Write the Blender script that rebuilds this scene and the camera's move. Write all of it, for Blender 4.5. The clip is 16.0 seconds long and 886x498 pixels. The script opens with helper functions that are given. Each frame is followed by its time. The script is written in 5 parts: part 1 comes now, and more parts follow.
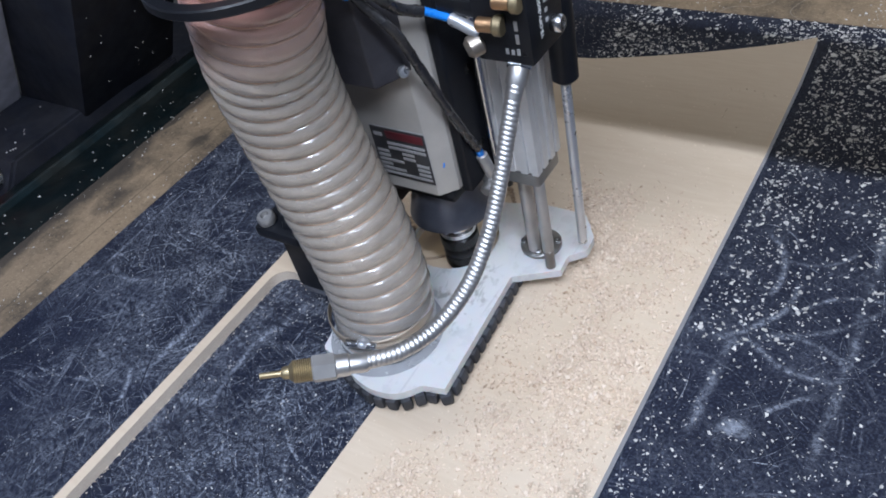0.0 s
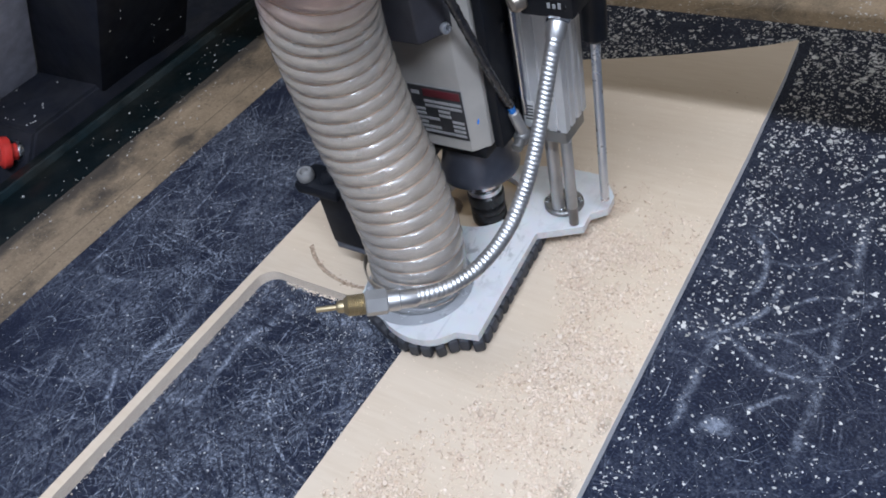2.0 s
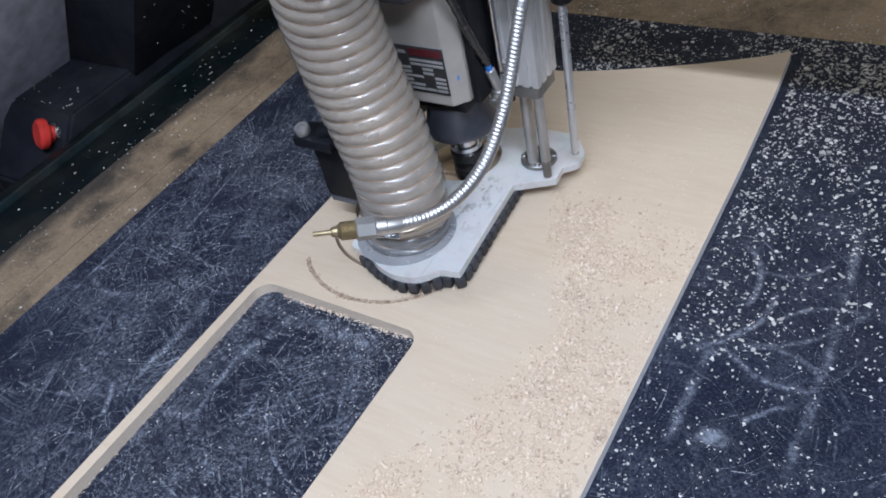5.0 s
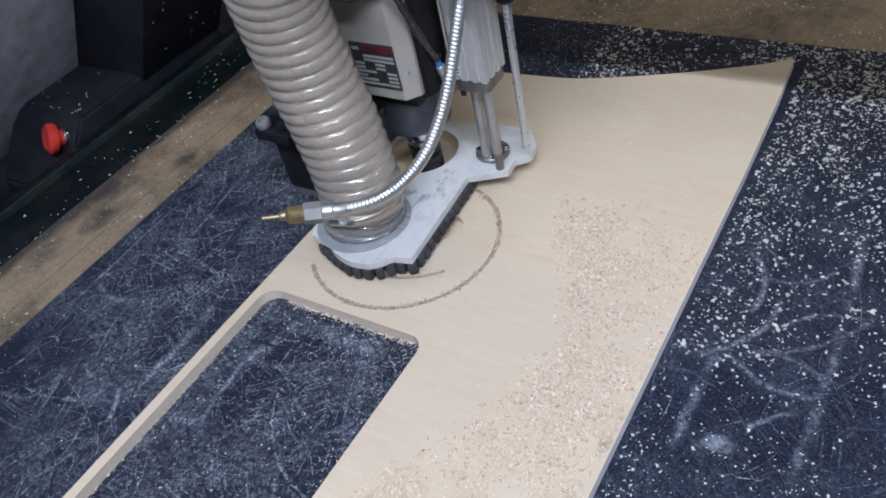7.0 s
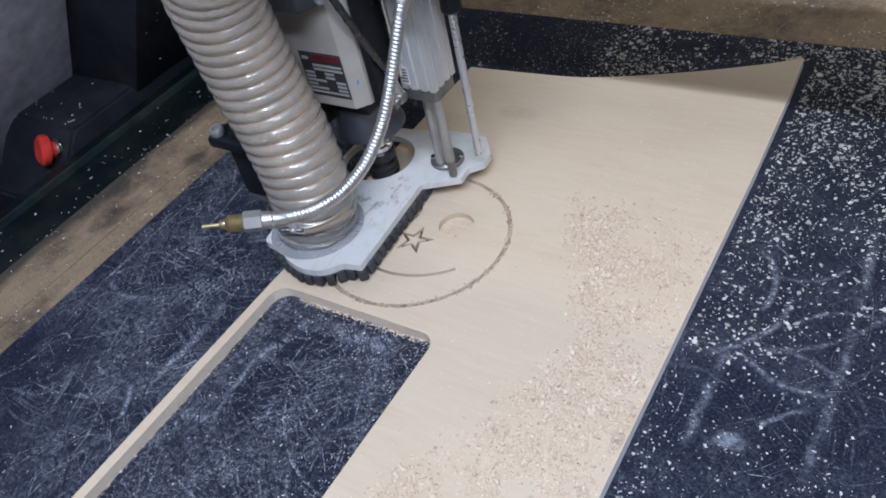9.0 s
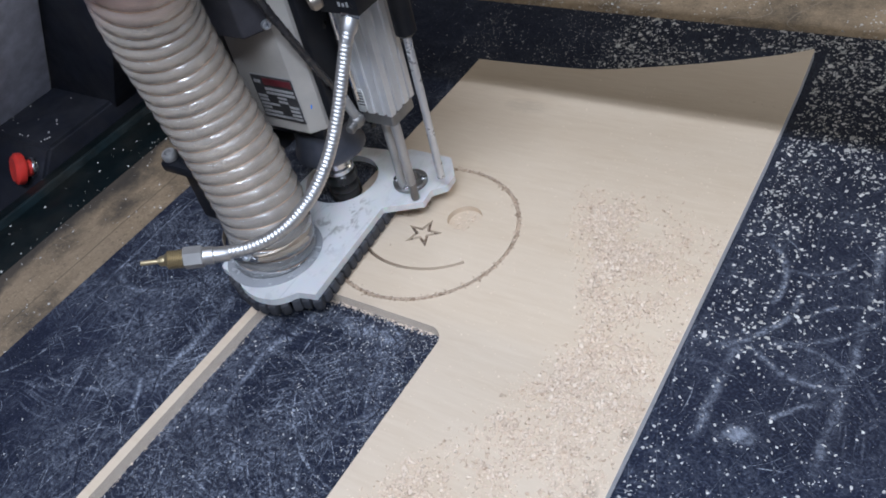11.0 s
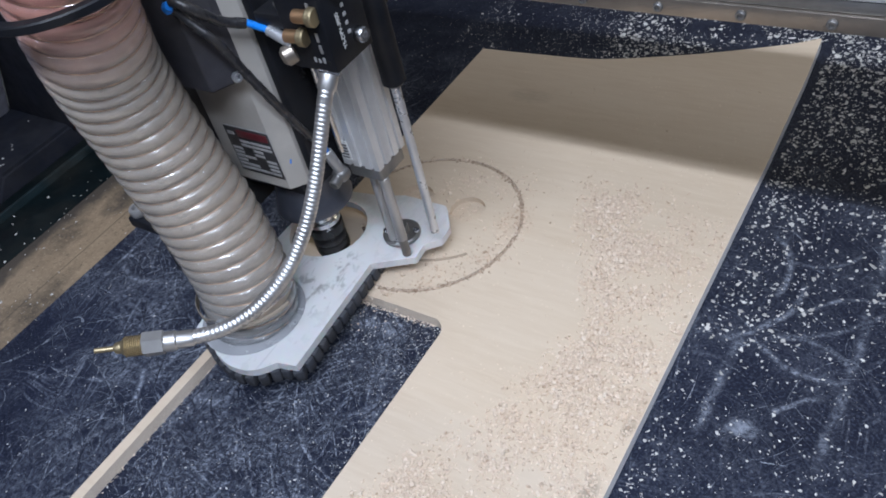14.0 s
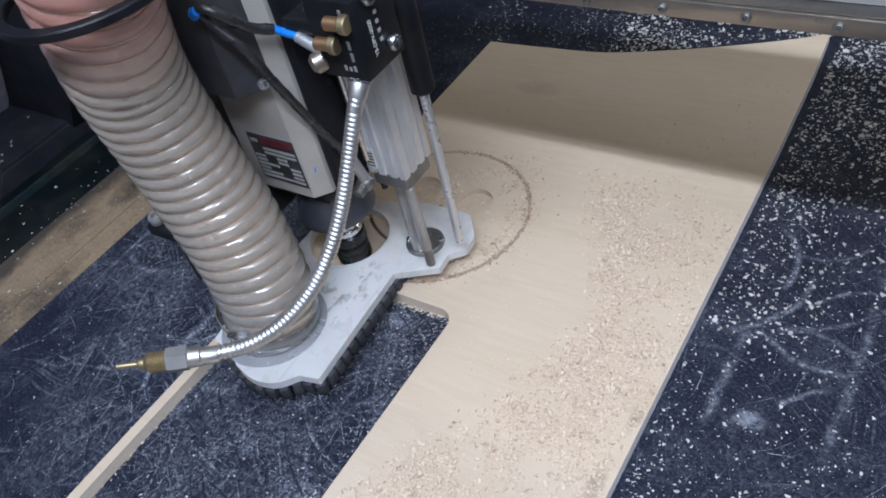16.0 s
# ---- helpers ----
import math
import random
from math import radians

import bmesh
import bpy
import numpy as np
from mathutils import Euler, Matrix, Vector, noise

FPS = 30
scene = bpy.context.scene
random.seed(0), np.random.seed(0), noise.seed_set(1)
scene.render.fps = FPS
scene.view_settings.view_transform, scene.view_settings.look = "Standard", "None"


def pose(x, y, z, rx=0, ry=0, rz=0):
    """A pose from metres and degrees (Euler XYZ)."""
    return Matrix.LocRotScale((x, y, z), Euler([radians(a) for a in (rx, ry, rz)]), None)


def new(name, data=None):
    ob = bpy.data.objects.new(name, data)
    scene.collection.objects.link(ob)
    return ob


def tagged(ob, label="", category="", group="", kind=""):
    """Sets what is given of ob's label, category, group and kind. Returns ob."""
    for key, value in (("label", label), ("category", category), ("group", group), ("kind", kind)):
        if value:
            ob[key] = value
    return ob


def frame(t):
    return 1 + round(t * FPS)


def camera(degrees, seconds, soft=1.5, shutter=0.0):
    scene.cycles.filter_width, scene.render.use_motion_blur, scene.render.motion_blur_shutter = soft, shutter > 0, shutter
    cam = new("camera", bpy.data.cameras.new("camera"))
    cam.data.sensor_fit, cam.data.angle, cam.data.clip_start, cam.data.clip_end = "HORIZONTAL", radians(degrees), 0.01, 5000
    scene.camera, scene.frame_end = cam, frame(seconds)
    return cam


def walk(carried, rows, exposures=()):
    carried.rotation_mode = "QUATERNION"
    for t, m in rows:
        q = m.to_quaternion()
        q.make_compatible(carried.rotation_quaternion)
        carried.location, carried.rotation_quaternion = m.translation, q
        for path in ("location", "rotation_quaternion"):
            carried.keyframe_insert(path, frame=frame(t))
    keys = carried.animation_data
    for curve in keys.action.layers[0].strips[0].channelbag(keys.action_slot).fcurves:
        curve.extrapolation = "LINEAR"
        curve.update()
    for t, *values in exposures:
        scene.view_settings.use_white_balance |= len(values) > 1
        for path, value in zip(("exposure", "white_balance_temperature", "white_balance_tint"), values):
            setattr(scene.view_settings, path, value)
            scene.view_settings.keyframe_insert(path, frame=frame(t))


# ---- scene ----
cam = camera(56.57, 16.0, soft=1.8)
PATH = [
    (0, 0.4465, -0.5036, 0.5780, 46.755, 11.203, 31.794),
    (0.5, 0.4472, -0.5014, 0.5774, 46.581, 11.121, 31.383),
    (1, 0.4482, -0.5020, 0.5779, 46.450, 10.905, 31.036),
    (1.5, 0.4486, -0.5046, 0.5788, 46.465, 10.778, 30.995),
    (2, 0.4482, -0.5057, 0.5810, 46.594, 10.534, 31.023),
    (2.5, 0.4472, -0.5041, 0.5803, 46.759, 10.475, 30.931),
    (3, 0.4470, -0.5034, 0.5798, 46.794, 10.492, 30.717),
    (3.5, 0.4473, -0.5031, 0.5798, 46.843, 10.505, 30.661),
    (4, 0.4475, -0.5038, 0.5837, 46.895, 10.408, 30.616),
    (6.5, 0.4471, -0.5061, 0.5894, 47.214, 10.613, 30.560),
    (7, 0.4465, -0.5080, 0.5905, 47.441, 10.560, 30.679),
    (7.5, 0.4475, -0.5041, 0.5893, 47.442, 10.754, 30.621),
    (8, 0.4450, -0.5056, 0.5879, 47.422, 10.683, 30.613),
    (8.5, 0.4458, -0.5129, 0.5928, 47.536, 10.682, 30.811),
    (9, 0.4417, -0.5148, 0.5912, 47.534, 10.651, 30.923),
    (11.5, 0.4394, -0.5135, 0.5939, 46.870, 11.033, 31.418),
    (12, 0.4393, -0.5144, 0.5947, 46.827, 10.998, 31.587),
    (12.5, 0.4408, -0.5111, 0.5932, 46.687, 11.103, 31.687),
    (13, 0.4399, -0.5126, 0.5900, 46.681, 11.211, 31.780),
    (13.5, 0.4386, -0.5120, 0.5857, 46.535, 11.254, 31.759),
    (14, 0.4398, -0.5084, 0.5925, 46.224, 11.211, 31.618),
    (14.5, 0.4438, -0.5067, 0.5908, 46.435, 11.262, 31.716),
    (15, 0.4388, -0.5091, 0.5882, 46.137, 11.107, 31.601),
    (15.5, 0.4401, -0.5176, 0.5930, 46.159, 11.031, 31.755),
    (16, 0.4369, -0.5161, 0.5912, 46.045, 11.008, 31.983),
]
walk(cam, [(t, pose(x, y, z, a, b, c)) for t, x, y, z, a, b, c in PATH], [(0.0, 0.06), (3.0, 0.04), (7.0, -0.04), (16.0, -0.06)])

# the tool's circle, from its place at the start
HEAD_PATH = [
    (0, 0.0000, -0.0000, 0.0000),
    (0.5, 0.0066, 0.0153, 0.0000),
    (1, 0.0101, 0.0314, 0.0000),
    (1.5, 0.0110, 0.0486, 0.0000),
    (2, 0.0089, 0.0656, 0.0000),
    (2.5, 0.0043, 0.0812, 0.0000),
    (3, -0.0021, 0.0962, 0.0000),
    (3.5, -0.0120, 0.1114, 0.0000),
    (4, -0.0236, 0.1237, 0.0000),
    (4.5, -0.0361, 0.1347, 0.0000),
    (5, -0.0508, 0.1426, 0.0000),
    (5.5, -0.0666, 0.1480, 0.0000),
    (6, -0.0831, 0.1508, 0.0000),
    (6.5, -0.0998, 0.1513, 0.0000),
    (7, -0.1168, 0.1486, 0.0000),
    (7.5, -0.1321, 0.1438, 0.0000),
    (8, -0.1470, 0.1361, 0.0000),
    (8.5, -0.1596, 0.1260, 0.0000),
    (9, -0.1716, 0.1150, 0.0000),
    (9.5, -0.1806, 0.1006, 0.0000),
    (10, -0.1879, 0.0854, 0.0000),
    (10.5, -0.1927, 0.0693, 0.0000),
    (11, -0.1947, 0.0526, 0.0000),
    (11.5, -0.1933, 0.0358, 0.0000),
    (12, -0.1896, 0.0190, 0.0000),
    (12.5, -0.1838, 0.0034, 0.0000),
    (13, -0.1748, -0.0121, 0.0000),
    (13.5, -0.1647, -0.0246, 0.0000),
    (14, -0.1510, -0.0360, 0.0000),
    (14.5, -0.1371, -0.0447, 0.0000),
    (15, -0.1350, -0.0464, -0.0018),
    (15.5, -0.1343, -0.0467, -0.0025),
    (16, -0.1228, -0.0508, -0.0025),
]

# ---- light ----
world = bpy.data.worlds.new("world")
scene.world = world
world.use_nodes = True
world.node_tree.nodes["Background"].inputs[0].default_value = (0.80, 0.88, 1.0, 1)
world.node_tree.nodes["Background"].inputs[1].default_value = 0.1


def tube_lamp(name, x, y, z, length, width, power, colour=(0.805, 0.915, 1.130)):
    lamp = bpy.data.lights.new(name, "AREA")
    lamp.shape, lamp.size, lamp.size_y = "RECTANGLE", length, width
    lamp.energy, lamp.color = power, colour
    ob = new(name, lamp)
    ob.matrix_world = pose(x, y, z, 0, 0, 0)
    return ob


# rows of ceiling tubes that run along the gantry
tube_lamp("ceiling_tube_front", 1.0, -1.17, 2.15, 2.4, 0.06, 66)
tube_lamp("ceiling_tube_front_pair", 1.0, -1.245, 2.15, 2.4, 0.06, 26)
# added broad fill without a fixture, softens the shade behind the gantry
tube_lamp("soft_fill", 0.9, -0.35, 2.15, 2.4, 0.9, 13)
tube_lamp("ceiling_tube_side", 2.9, 0.9, 2.15, 1.6, 0.2, 12)
tube_lamp("ceiling_tube_far", 0.6, 2.2, 2.15, 2.4, 0.2, 23, (1.0, 0.92, 0.74))
tube_lamp("ceiling_tube_back", -0.6, -3.4, 2.15, 2.6, 0.2, 16)

# ---- materials ----


class Nodes:
    """A small helper to write node trees."""

    def __init__(self, name):
        self.mat = bpy.data.materials.new(name)
        self.mat.use_nodes = True
        self.tree = self.mat.node_tree
        self.bsdf = self.tree.nodes["Principled BSDF"]
        self.co = self.add("ShaderNodeTexCoord").outputs["Object"]

    def add(self, kind, **values):
        n = self.tree.nodes.new(kind)
        for k, v in values.items():
            n.inputs[k.replace("_", " ")].default_value = v
        return n

    def link(self, a, b):
        self.tree.links.new(a, b)

    def scaled(self, sx, sy, sz, rz=0.0):
        m = self.add("ShaderNodeMapping")
        m.inputs["Scale"].default_value = (sx, sy, sz)
        m.inputs["Rotation"].default_value = (0, 0, rz)
        self.link(self.co, m.inputs["Vector"])
        return m.outputs["Vector"]

    def noise(self, scale, detail=4.0, rough=0.55, vec=None, distort=0.0):
        n = self.add("ShaderNodeTexNoise", Scale=scale, Detail=detail, Roughness=rough, Distortion=distort)
        self.link(vec or self.co, n.inputs["Vector"])
        return n.outputs["Fac"]

    def ramp(self, fac, stops):
        r = self.add("ShaderNodeValToRGB")
        el = r.color_ramp.elements
        while len(el) < len(stops):
            el.new(0.5)
        for e, (p, c) in zip(el, stops):
            e.position, e.color = p, (c, c, c, 1) if isinstance(c, (int, float)) else (*c, 1)
        self.link(fac, r.inputs["Fac"])
        return r.outputs["Color"]

    def mix(self, fac, a, b, mode="MIX"):
        m = self.tree.nodes.new("ShaderNodeMix")
        m.data_type, m.blend_type = "RGBA", mode
        for socket, v in ((m.inputs[0], fac), (m.inputs[6], a), (m.inputs[7], b)):
            if isinstance(v, (int, float)):
                socket.default_value = v
            elif isinstance(v, tuple):
                socket.default_value = (*v, 1)
            else:
                self.link(v, socket)
        return m.outputs[2]

    def math(self, op, a, b=0.0):
        m = self.tree.nodes.new("ShaderNodeMath")
        m.operation = op
        for socket, v in zip(m.inputs, (a, b)):
            if isinstance(v, (int, float)):
                socket.default_value = v
            else:
                self.link(v, socket)
        return m.outputs[0]

    def bump(self, height, strength, distance=0.001):
        b = self.add("ShaderNodeBump", Strength=strength, Distance=distance)
        self.link(height, b.inputs["Height"])
        self.link(b.outputs["Normal"], self.bsdf.inputs["Normal"])

    def set(self, colour=None, rough=None, metal=None, **more):
        for key, v in (("Base Color", colour), ("Roughness", rough), ("Metallic", metal), *((k.replace("_", " "), v) for k, v in more.items())):
            if v is None:
                continue
            if isinstance(v, (int, float)):
                self.bsdf.inputs[key].default_value = v
            elif isinstance(v, tuple):
                self.bsdf.inputs[key].default_value = (*v, 1)
            else:
                self.link(v, self.bsdf.inputs[key])
        return self.mat


def worn(name, colour, rough=0.5, metal=0.0, grain=300.0, spread=0.25, dust=0.15, bump=0.1, dust_colour=(0.45, 0.38, 0.28), **more):
    """A plain painted, cast or machined surface with fine grain, blotches and a little wood dust."""
    n = Nodes(name)
    dark = tuple(c * (1 - spread) for c in colour)
    light = tuple(min(1.0, c * (1 + spread)) for c in colour)
    base = n.mix(n.ramp(n.noise(35, 5), [(0.3, 0.0), (0.7, 1.0)]), dark, light)
    specks = n.ramp(n.noise(grain * 2.2, 2), [(0.64, 0.0), (0.72, 1.0)])
    film = n.ramp(n.noise(14, 6, 0.65), [(0.45, 0.0), (0.75, 1.0)])
    base = n.mix(n.math("MULTIPLY", n.math("ADD", n.math("MULTIPLY", specks, 0.6), film), dust), base, dust_colour)
    n.bump(n.noise(grain, 4), bump, 0.0006)
    r = n.math("ADD", n.math("MULTIPLY", n.noise(60, 4), 0.3), rough - 0.15)
    return n.set(base, r, metal, **more)


ARCS = [(-0.352, -0.130, 2.0, 0, 0.12, 0.0011, 0.8), (-0.300, -0.010, 2.0, 8, 0.10, 0.0014, 0.6), (0.411, 0.019, 2.000, -179, 0.161, 0.0042, 0.26), (0.400, 0.006, 0.142, 132, 0.061, 0.0022, 0.34), (0.383, -0.020, 0.059, -103, 0.044, 0.0025, 0.28), (0.373, -0.054, 0.079, 78, 0.044, 0.003, 0.36), (0.337, 0.064, 0.060, -163, 0.045, 0.003, 0.36), (0.342, -0.007, 0.096, 148, 0.055, 0.003, 0.34), (0.388, 0.036, 0.084, -58, 0.044, 0.0022, 0.3), (0.381, -0.083, 0.057, -52, 0.025, 0.0025, 0.3), (0.319, -0.087, 0.965, -2, 0.058, 0.0045, 0.28), (0.369, 0.075, 0.055, 120, 0.038, 0.002, 0.25),
        (-0.089, -0.249, 0.151, 7, 0.043, 0.0032, 0.8), (-0.079, -0.180, 2.000, -17, 0.037, 0.006, 0.6), (-0.012, -0.149, 0.634, -90, 0.061, 0.008, 0.65), (0.038, -0.191, 0.067, -168, 0.031, 0.003, 0.5), (-0.053, -0.342, 0.077, -147, 0.023, 0.004, 0.6), (-0.172, -0.217, 0.186, -180, 0.061, 0.005, 0.5), (-0.183, -0.307, 2.000, -151, 0.023, 0.003, 0.5), (-0.308, -0.200, 0.084, 85, 0.038, 0.004, 0.5), (-0.351, -0.179, 0.219, 0, 0.034, 0.002, 0.5), (-0.174, -0.269, 0.038, 179, 0.025, 0.003, 0.5), (-0.050, -0.204, 0.243, -87, 0.038, 0.003, 0.45), (-0.218, -0.316, 0.252, -70, 0.033, 0.002, 0.45), (-0.103, -0.292, 0.153, 103, 0.018, 0.006, 0.5)]


def rubber_mat():
    n = Nodes("scuffed_black_mat")
    base = n.mix(n.noise(9, 6), (0.0045, 0.0060, 0.0140), (0.0130, 0.0165, 0.0340))
    base = n.mix(n.ramp(n.noise(420, 3), [(0.50, 0.0), (0.70, 0.5)]), base, (0.080, 0.095, 0.140))
    xyz = n.add("ShaderNodeSeparateXYZ")
    n.link(n.co, xyz.inputs[0])
    used = n.ramp(n.math("ADD", n.math("MULTIPLY", xyz.outputs["X"], 1.0), 0.5), [(0.70, 1.0), (0.80, 0.30)])
    used = n.math("MULTIPLY", used, n.ramp(n.math("ADD", xyz.outputs["Y"], 0.3), [(0.52, 1.0), (0.62, 0.22)]))
    used = n.math("MULTIPLY", used, n.ramp(n.math("ADD", n.math("MULTIPLY", xyz.outputs["X"], 1.6), n.math("ADD", xyz.outputs["Y"], 1.05)), [(0.18, 0.45), (0.50, 1.0)]))
    total = None
    # cutter scratches: long streaks in several directions, patchy and broken up
    for k, (across, along, rot, low, amount) in enumerate(((330.0, 8.0, 0.35, 0.60, 0.55), (420.0, 13.0, 1.05, 0.60, 0.55), (300.0, 11.0, 1.75, 0.61, 0.5), (480.0, 17.0, 2.35, 0.60, 0.6), (560.0, 24.0, 2.9, 0.60, 0.5), (190.0, 4.0, 2.62, 0.62, 0.6))):
        warp = n.add("ShaderNodeVectorMath")
        warp.operation = "ADD"
        bend = n.add("ShaderNodeTexNoise", Scale=4.0 + k, Detail=1.0)
        n.link(n.co, bend.inputs["Vector"])
        small = n.add("ShaderNodeVectorMath")
        small.operation = "SCALE"
        small.inputs["Scale"].default_value = 0.085
        n.link(bend.outputs["Color"], small.inputs[0])
        n.link(n.co, warp.inputs[0])
        n.link(small.outputs[0], warp.inputs[1])
        m = n.add("ShaderNodeMapping")
        m.vector_type = "TEXTURE"
        m.inputs["Rotation"].default_value = (0, 0, rot)
        m.inputs["Scale"].default_value = (1 / across, 1 / along, 1.0)
        n.link(warp.outputs[0], m.inputs["Vector"])
        f = n.noise(1.0, 1.0, 0.4, m.outputs["Vector"])
        line = n.ramp(f, [(low, 0.0), (low + 0.06, 1.0)])
        patch = n.ramp(n.noise(10.0 + 4 * k, 4, 0.6), [(0.46, 0.0), (0.68, amount * 0.8)])
        s = n.math("MULTIPLY", n.math("MULTIPLY", line, patch), n.ramp(n.noise(300, 5, 0.8), [(0.42, 0.1), (0.56, 1.0)]))
        total = s if total is None else n.math("MAXIMUM", total, s)
    # rubbed grey bloom and ground-in dust
    bloom = n.math("MULTIPLY", n.ramp(n.noise(11, 7, 0.7), [(0.46, 0.02), (0.70, 0.60)]), n.ramp(n.noise(170, 7, 0.85), [(0.45, 0.0), (0.62, 1.0)]))
    pits = n.ramp(n.noise(240, 3, 0.7, n.scaled(1.0, 0.6, 1.0, 0.6)), [(0.36, 0.15), (0.50, 1.0)])
    total = n.math("MULTIPLY", n.math("MULTIPLY", n.math("MAXIMUM", total, bloom), used), n.math("MULTIPLY", pits, 1.5))
    # soft pale arcs that a sliding sheet has rubbed: mid point, radius, heading of the centre, reach, width, strength
    crumbly = n.ramp(n.noise(230, 6, 0.85), [(0.42, 0.0), (0.60, 1.0)])
    uneven = n.ramp(n.noise(38, 4, 0.6), [(0.36, 0.15), (0.62, 1.0)])
    flat = n.scaled(1.0, 1.0, 0.0)
    wob = n.add("ShaderNodeTexNoise", Scale=30.0, Detail=2.0)
    n.link(flat, wob.inputs["Vector"])
    shift = n.math("MULTIPLY", n.math("ADD", wob.outputs["Fac"], -0.5), 0.008)
    for mx, my, radius, heading, reach, wide, strength in ARCS:
        here = n.add("ShaderNodeVectorMath")
        here.operation = "ADD"
        n.link(flat, here.inputs[0])
        n.link(n.math("MULTIPLY", total, 0.0004), here.inputs[1])
        far = []
        for px_, py_ in ((mx + radius * math.cos(radians(heading)), my + radius * math.sin(radians(heading))), (mx, my)):
            d = n.add("ShaderNodeVectorMath")
            d.operation = "DISTANCE"
            d.inputs[1].default_value = (px_, py_, 0.0)
            n.link(here.outputs[0], d.inputs[0])
            far.append(d.outputs["Value"])
        off = n.math("ABSOLUTE", n.math("ADD", n.math("ADD", far[0], shift), -radius))
        band = n.ramp(n.math("MULTIPLY", off, 0.5 / wide), [(0.1, min(1.0, strength * 2.1)), (0.75, 0.0)])
        ends = n.ramp(n.math("MULTIPLY", far[1], 0.5 / reach), [(0.38, 1.0), (0.52, 0.0)])
        mark = n.math("MULTIPLY", n.math("MULTIPLY", band, ends), n.math("MULTIPLY", crumbly, uneven))
        total = n.math("MAXIMUM", total, mark)
    dx = n.math("MULTIPLY", n.math("ADD", xyz.outputs["X"], -0.3495), 62.0)
    dy = n.math("MULTIPLY", n.math("ADD", xyz.outputs["Y"], 0.1235), 90.0)
    far = n.math("ADD", n.math("MULTIPLY", dx, dx), n.math("MULTIPLY", dy, dy))
    ragged = n.math("MULTIPLY", n.math("ADD", far, n.math("MULTIPLY", n.noise(110, 5, 0.7), 2.0)), 0.38)
    rub = n.math("MULTIPLY", n.ramp(ragged, [(0.42, 0.5), (0.70, 0.0)]), n.ramp(n.noise(130, 6, 0.85), [(0.36, 0.0), (0.56, 1.0)]))
    total = n.math("MAXIMUM", total, rub)
    base = n.mix(n.math("MINIMUM", total, 1.0), base, (0.46, 0.50, 0.585))
    n.bump(n.math("ADD", n.noise(330, 5), n.math("MULTIPLY", total, -0.4)), 0.35, 0.0006)
    return n.set(base, n.math("ADD", 0.5, n.math("MULTIPLY", n.noise(45, 4), 0.25)), 0.0, Specular_IOR_Level=0.15)


def plywood_face():
    n = Nodes("birch_plywood_face")
    grain = n.noise(60, 5, 0.6, n.scaled(0.35, 3.0, 1.0, 0.05), 0.6)
    blotch = n.noise(7, 5, 0.6, n.scaled(0.6, 1.6, 1.0))
    base = n.mix(n.ramp(grain, [(0.3, 0.0), (0.7, 1.0)]), (0.585, 0.457, 0.330), (0.640, 0.518, 0.388))
    base = n.mix(n.ramp(blotch, [(0.35, 0.0), (0.7, 0.55)]), base, (0.675, 0.560, 0.434))
    streak = n.ramp(n.noise(24, 3, 0.5, n.scaled(0.25, 4.0, 1.0, -0.1), 0.8), [(0.62, 0.0), (0.72, 0.10)])
    base = n.mix(streak, base, (0.54, 0.41, 0.29))
    fine = n.ramp(n.noise(420, 2, 0.5, n.scaled(0.12, 1.0, 1.0)), [(0.58, 0.0), (0.75, 0.03)])
    base = n.mix(fine, base, (0.48, 0.37, 0.26))
    xyz = n.add("ShaderNodeSeparateXYZ")
    n.link(n.co, xyz.inputs[0])
    for cx, cy, sx, sy, a in ((0.2535, -0.1985, 420.0, 650.0, 0.9), (0.268, -0.235, 130.0, 45.0, 0.5), (0.273, -0.165, 160.0, 80.0, 0.45), (-0.02, 0.23, 30.0, 60.0, 0.18)):
        dx = n.math("MULTIPLY", n.math("ADD", xyz.outputs["X"], -cx), sx)
        dy = n.math("MULTIPLY", n.math("ADD", xyz.outputs["Y"], -cy), sy)
        far = n.math("ADD", n.math("MULTIPLY", dx, dx), n.math("MULTIPLY", dy, dy))
        spot = n.math("MULTIPLY", n.ramp(far, [(0.2, a), (1.0, 0.0)]), n.ramp(n.noise(260, 3, 0.6, n.scaled(0.3, 1.0, 1.0)), [(0.35, 0.3), (0.55, 1.0)]))
        base = n.mix(spot, base, (0.14, 0.10, 0.07))
    n.bump(n.noise(300, 3, 0.5, n.scaled(0.2, 1.0, 1.0)), 0.08, 0.0004)
    return n.set(base, 0.62, 0.0)


def plywood_edge():
    n = Nodes("plywood_cut_edge")
    z = n.add("ShaderNodeSeparateXYZ")
    n.link(n.co, z.inputs[0])
    f = n.math("FRACT", n.math("MULTIPLY", z.outputs["Z"], 1 / 0.0017))
    ply = n.ramp(f, [(0.0, 0.25), (0.12, 0.0), (0.5, 0.1), (0.56, 1.0), (0.92, 0.9)])
    base = n.mix(ply, (0.78, 0.67, 0.55), (0.55, 0.43, 0.33))
    base = n.mix(n.ramp(n.noise(90, 5), [(0.35, 0.0), (0.7, 0.5)]), base, (0.72, 0.62, 0.50))
    n.bump(n.noise(350, 4), 0.6, 0.001)
    return n.set(base, 0.7, 0.0)


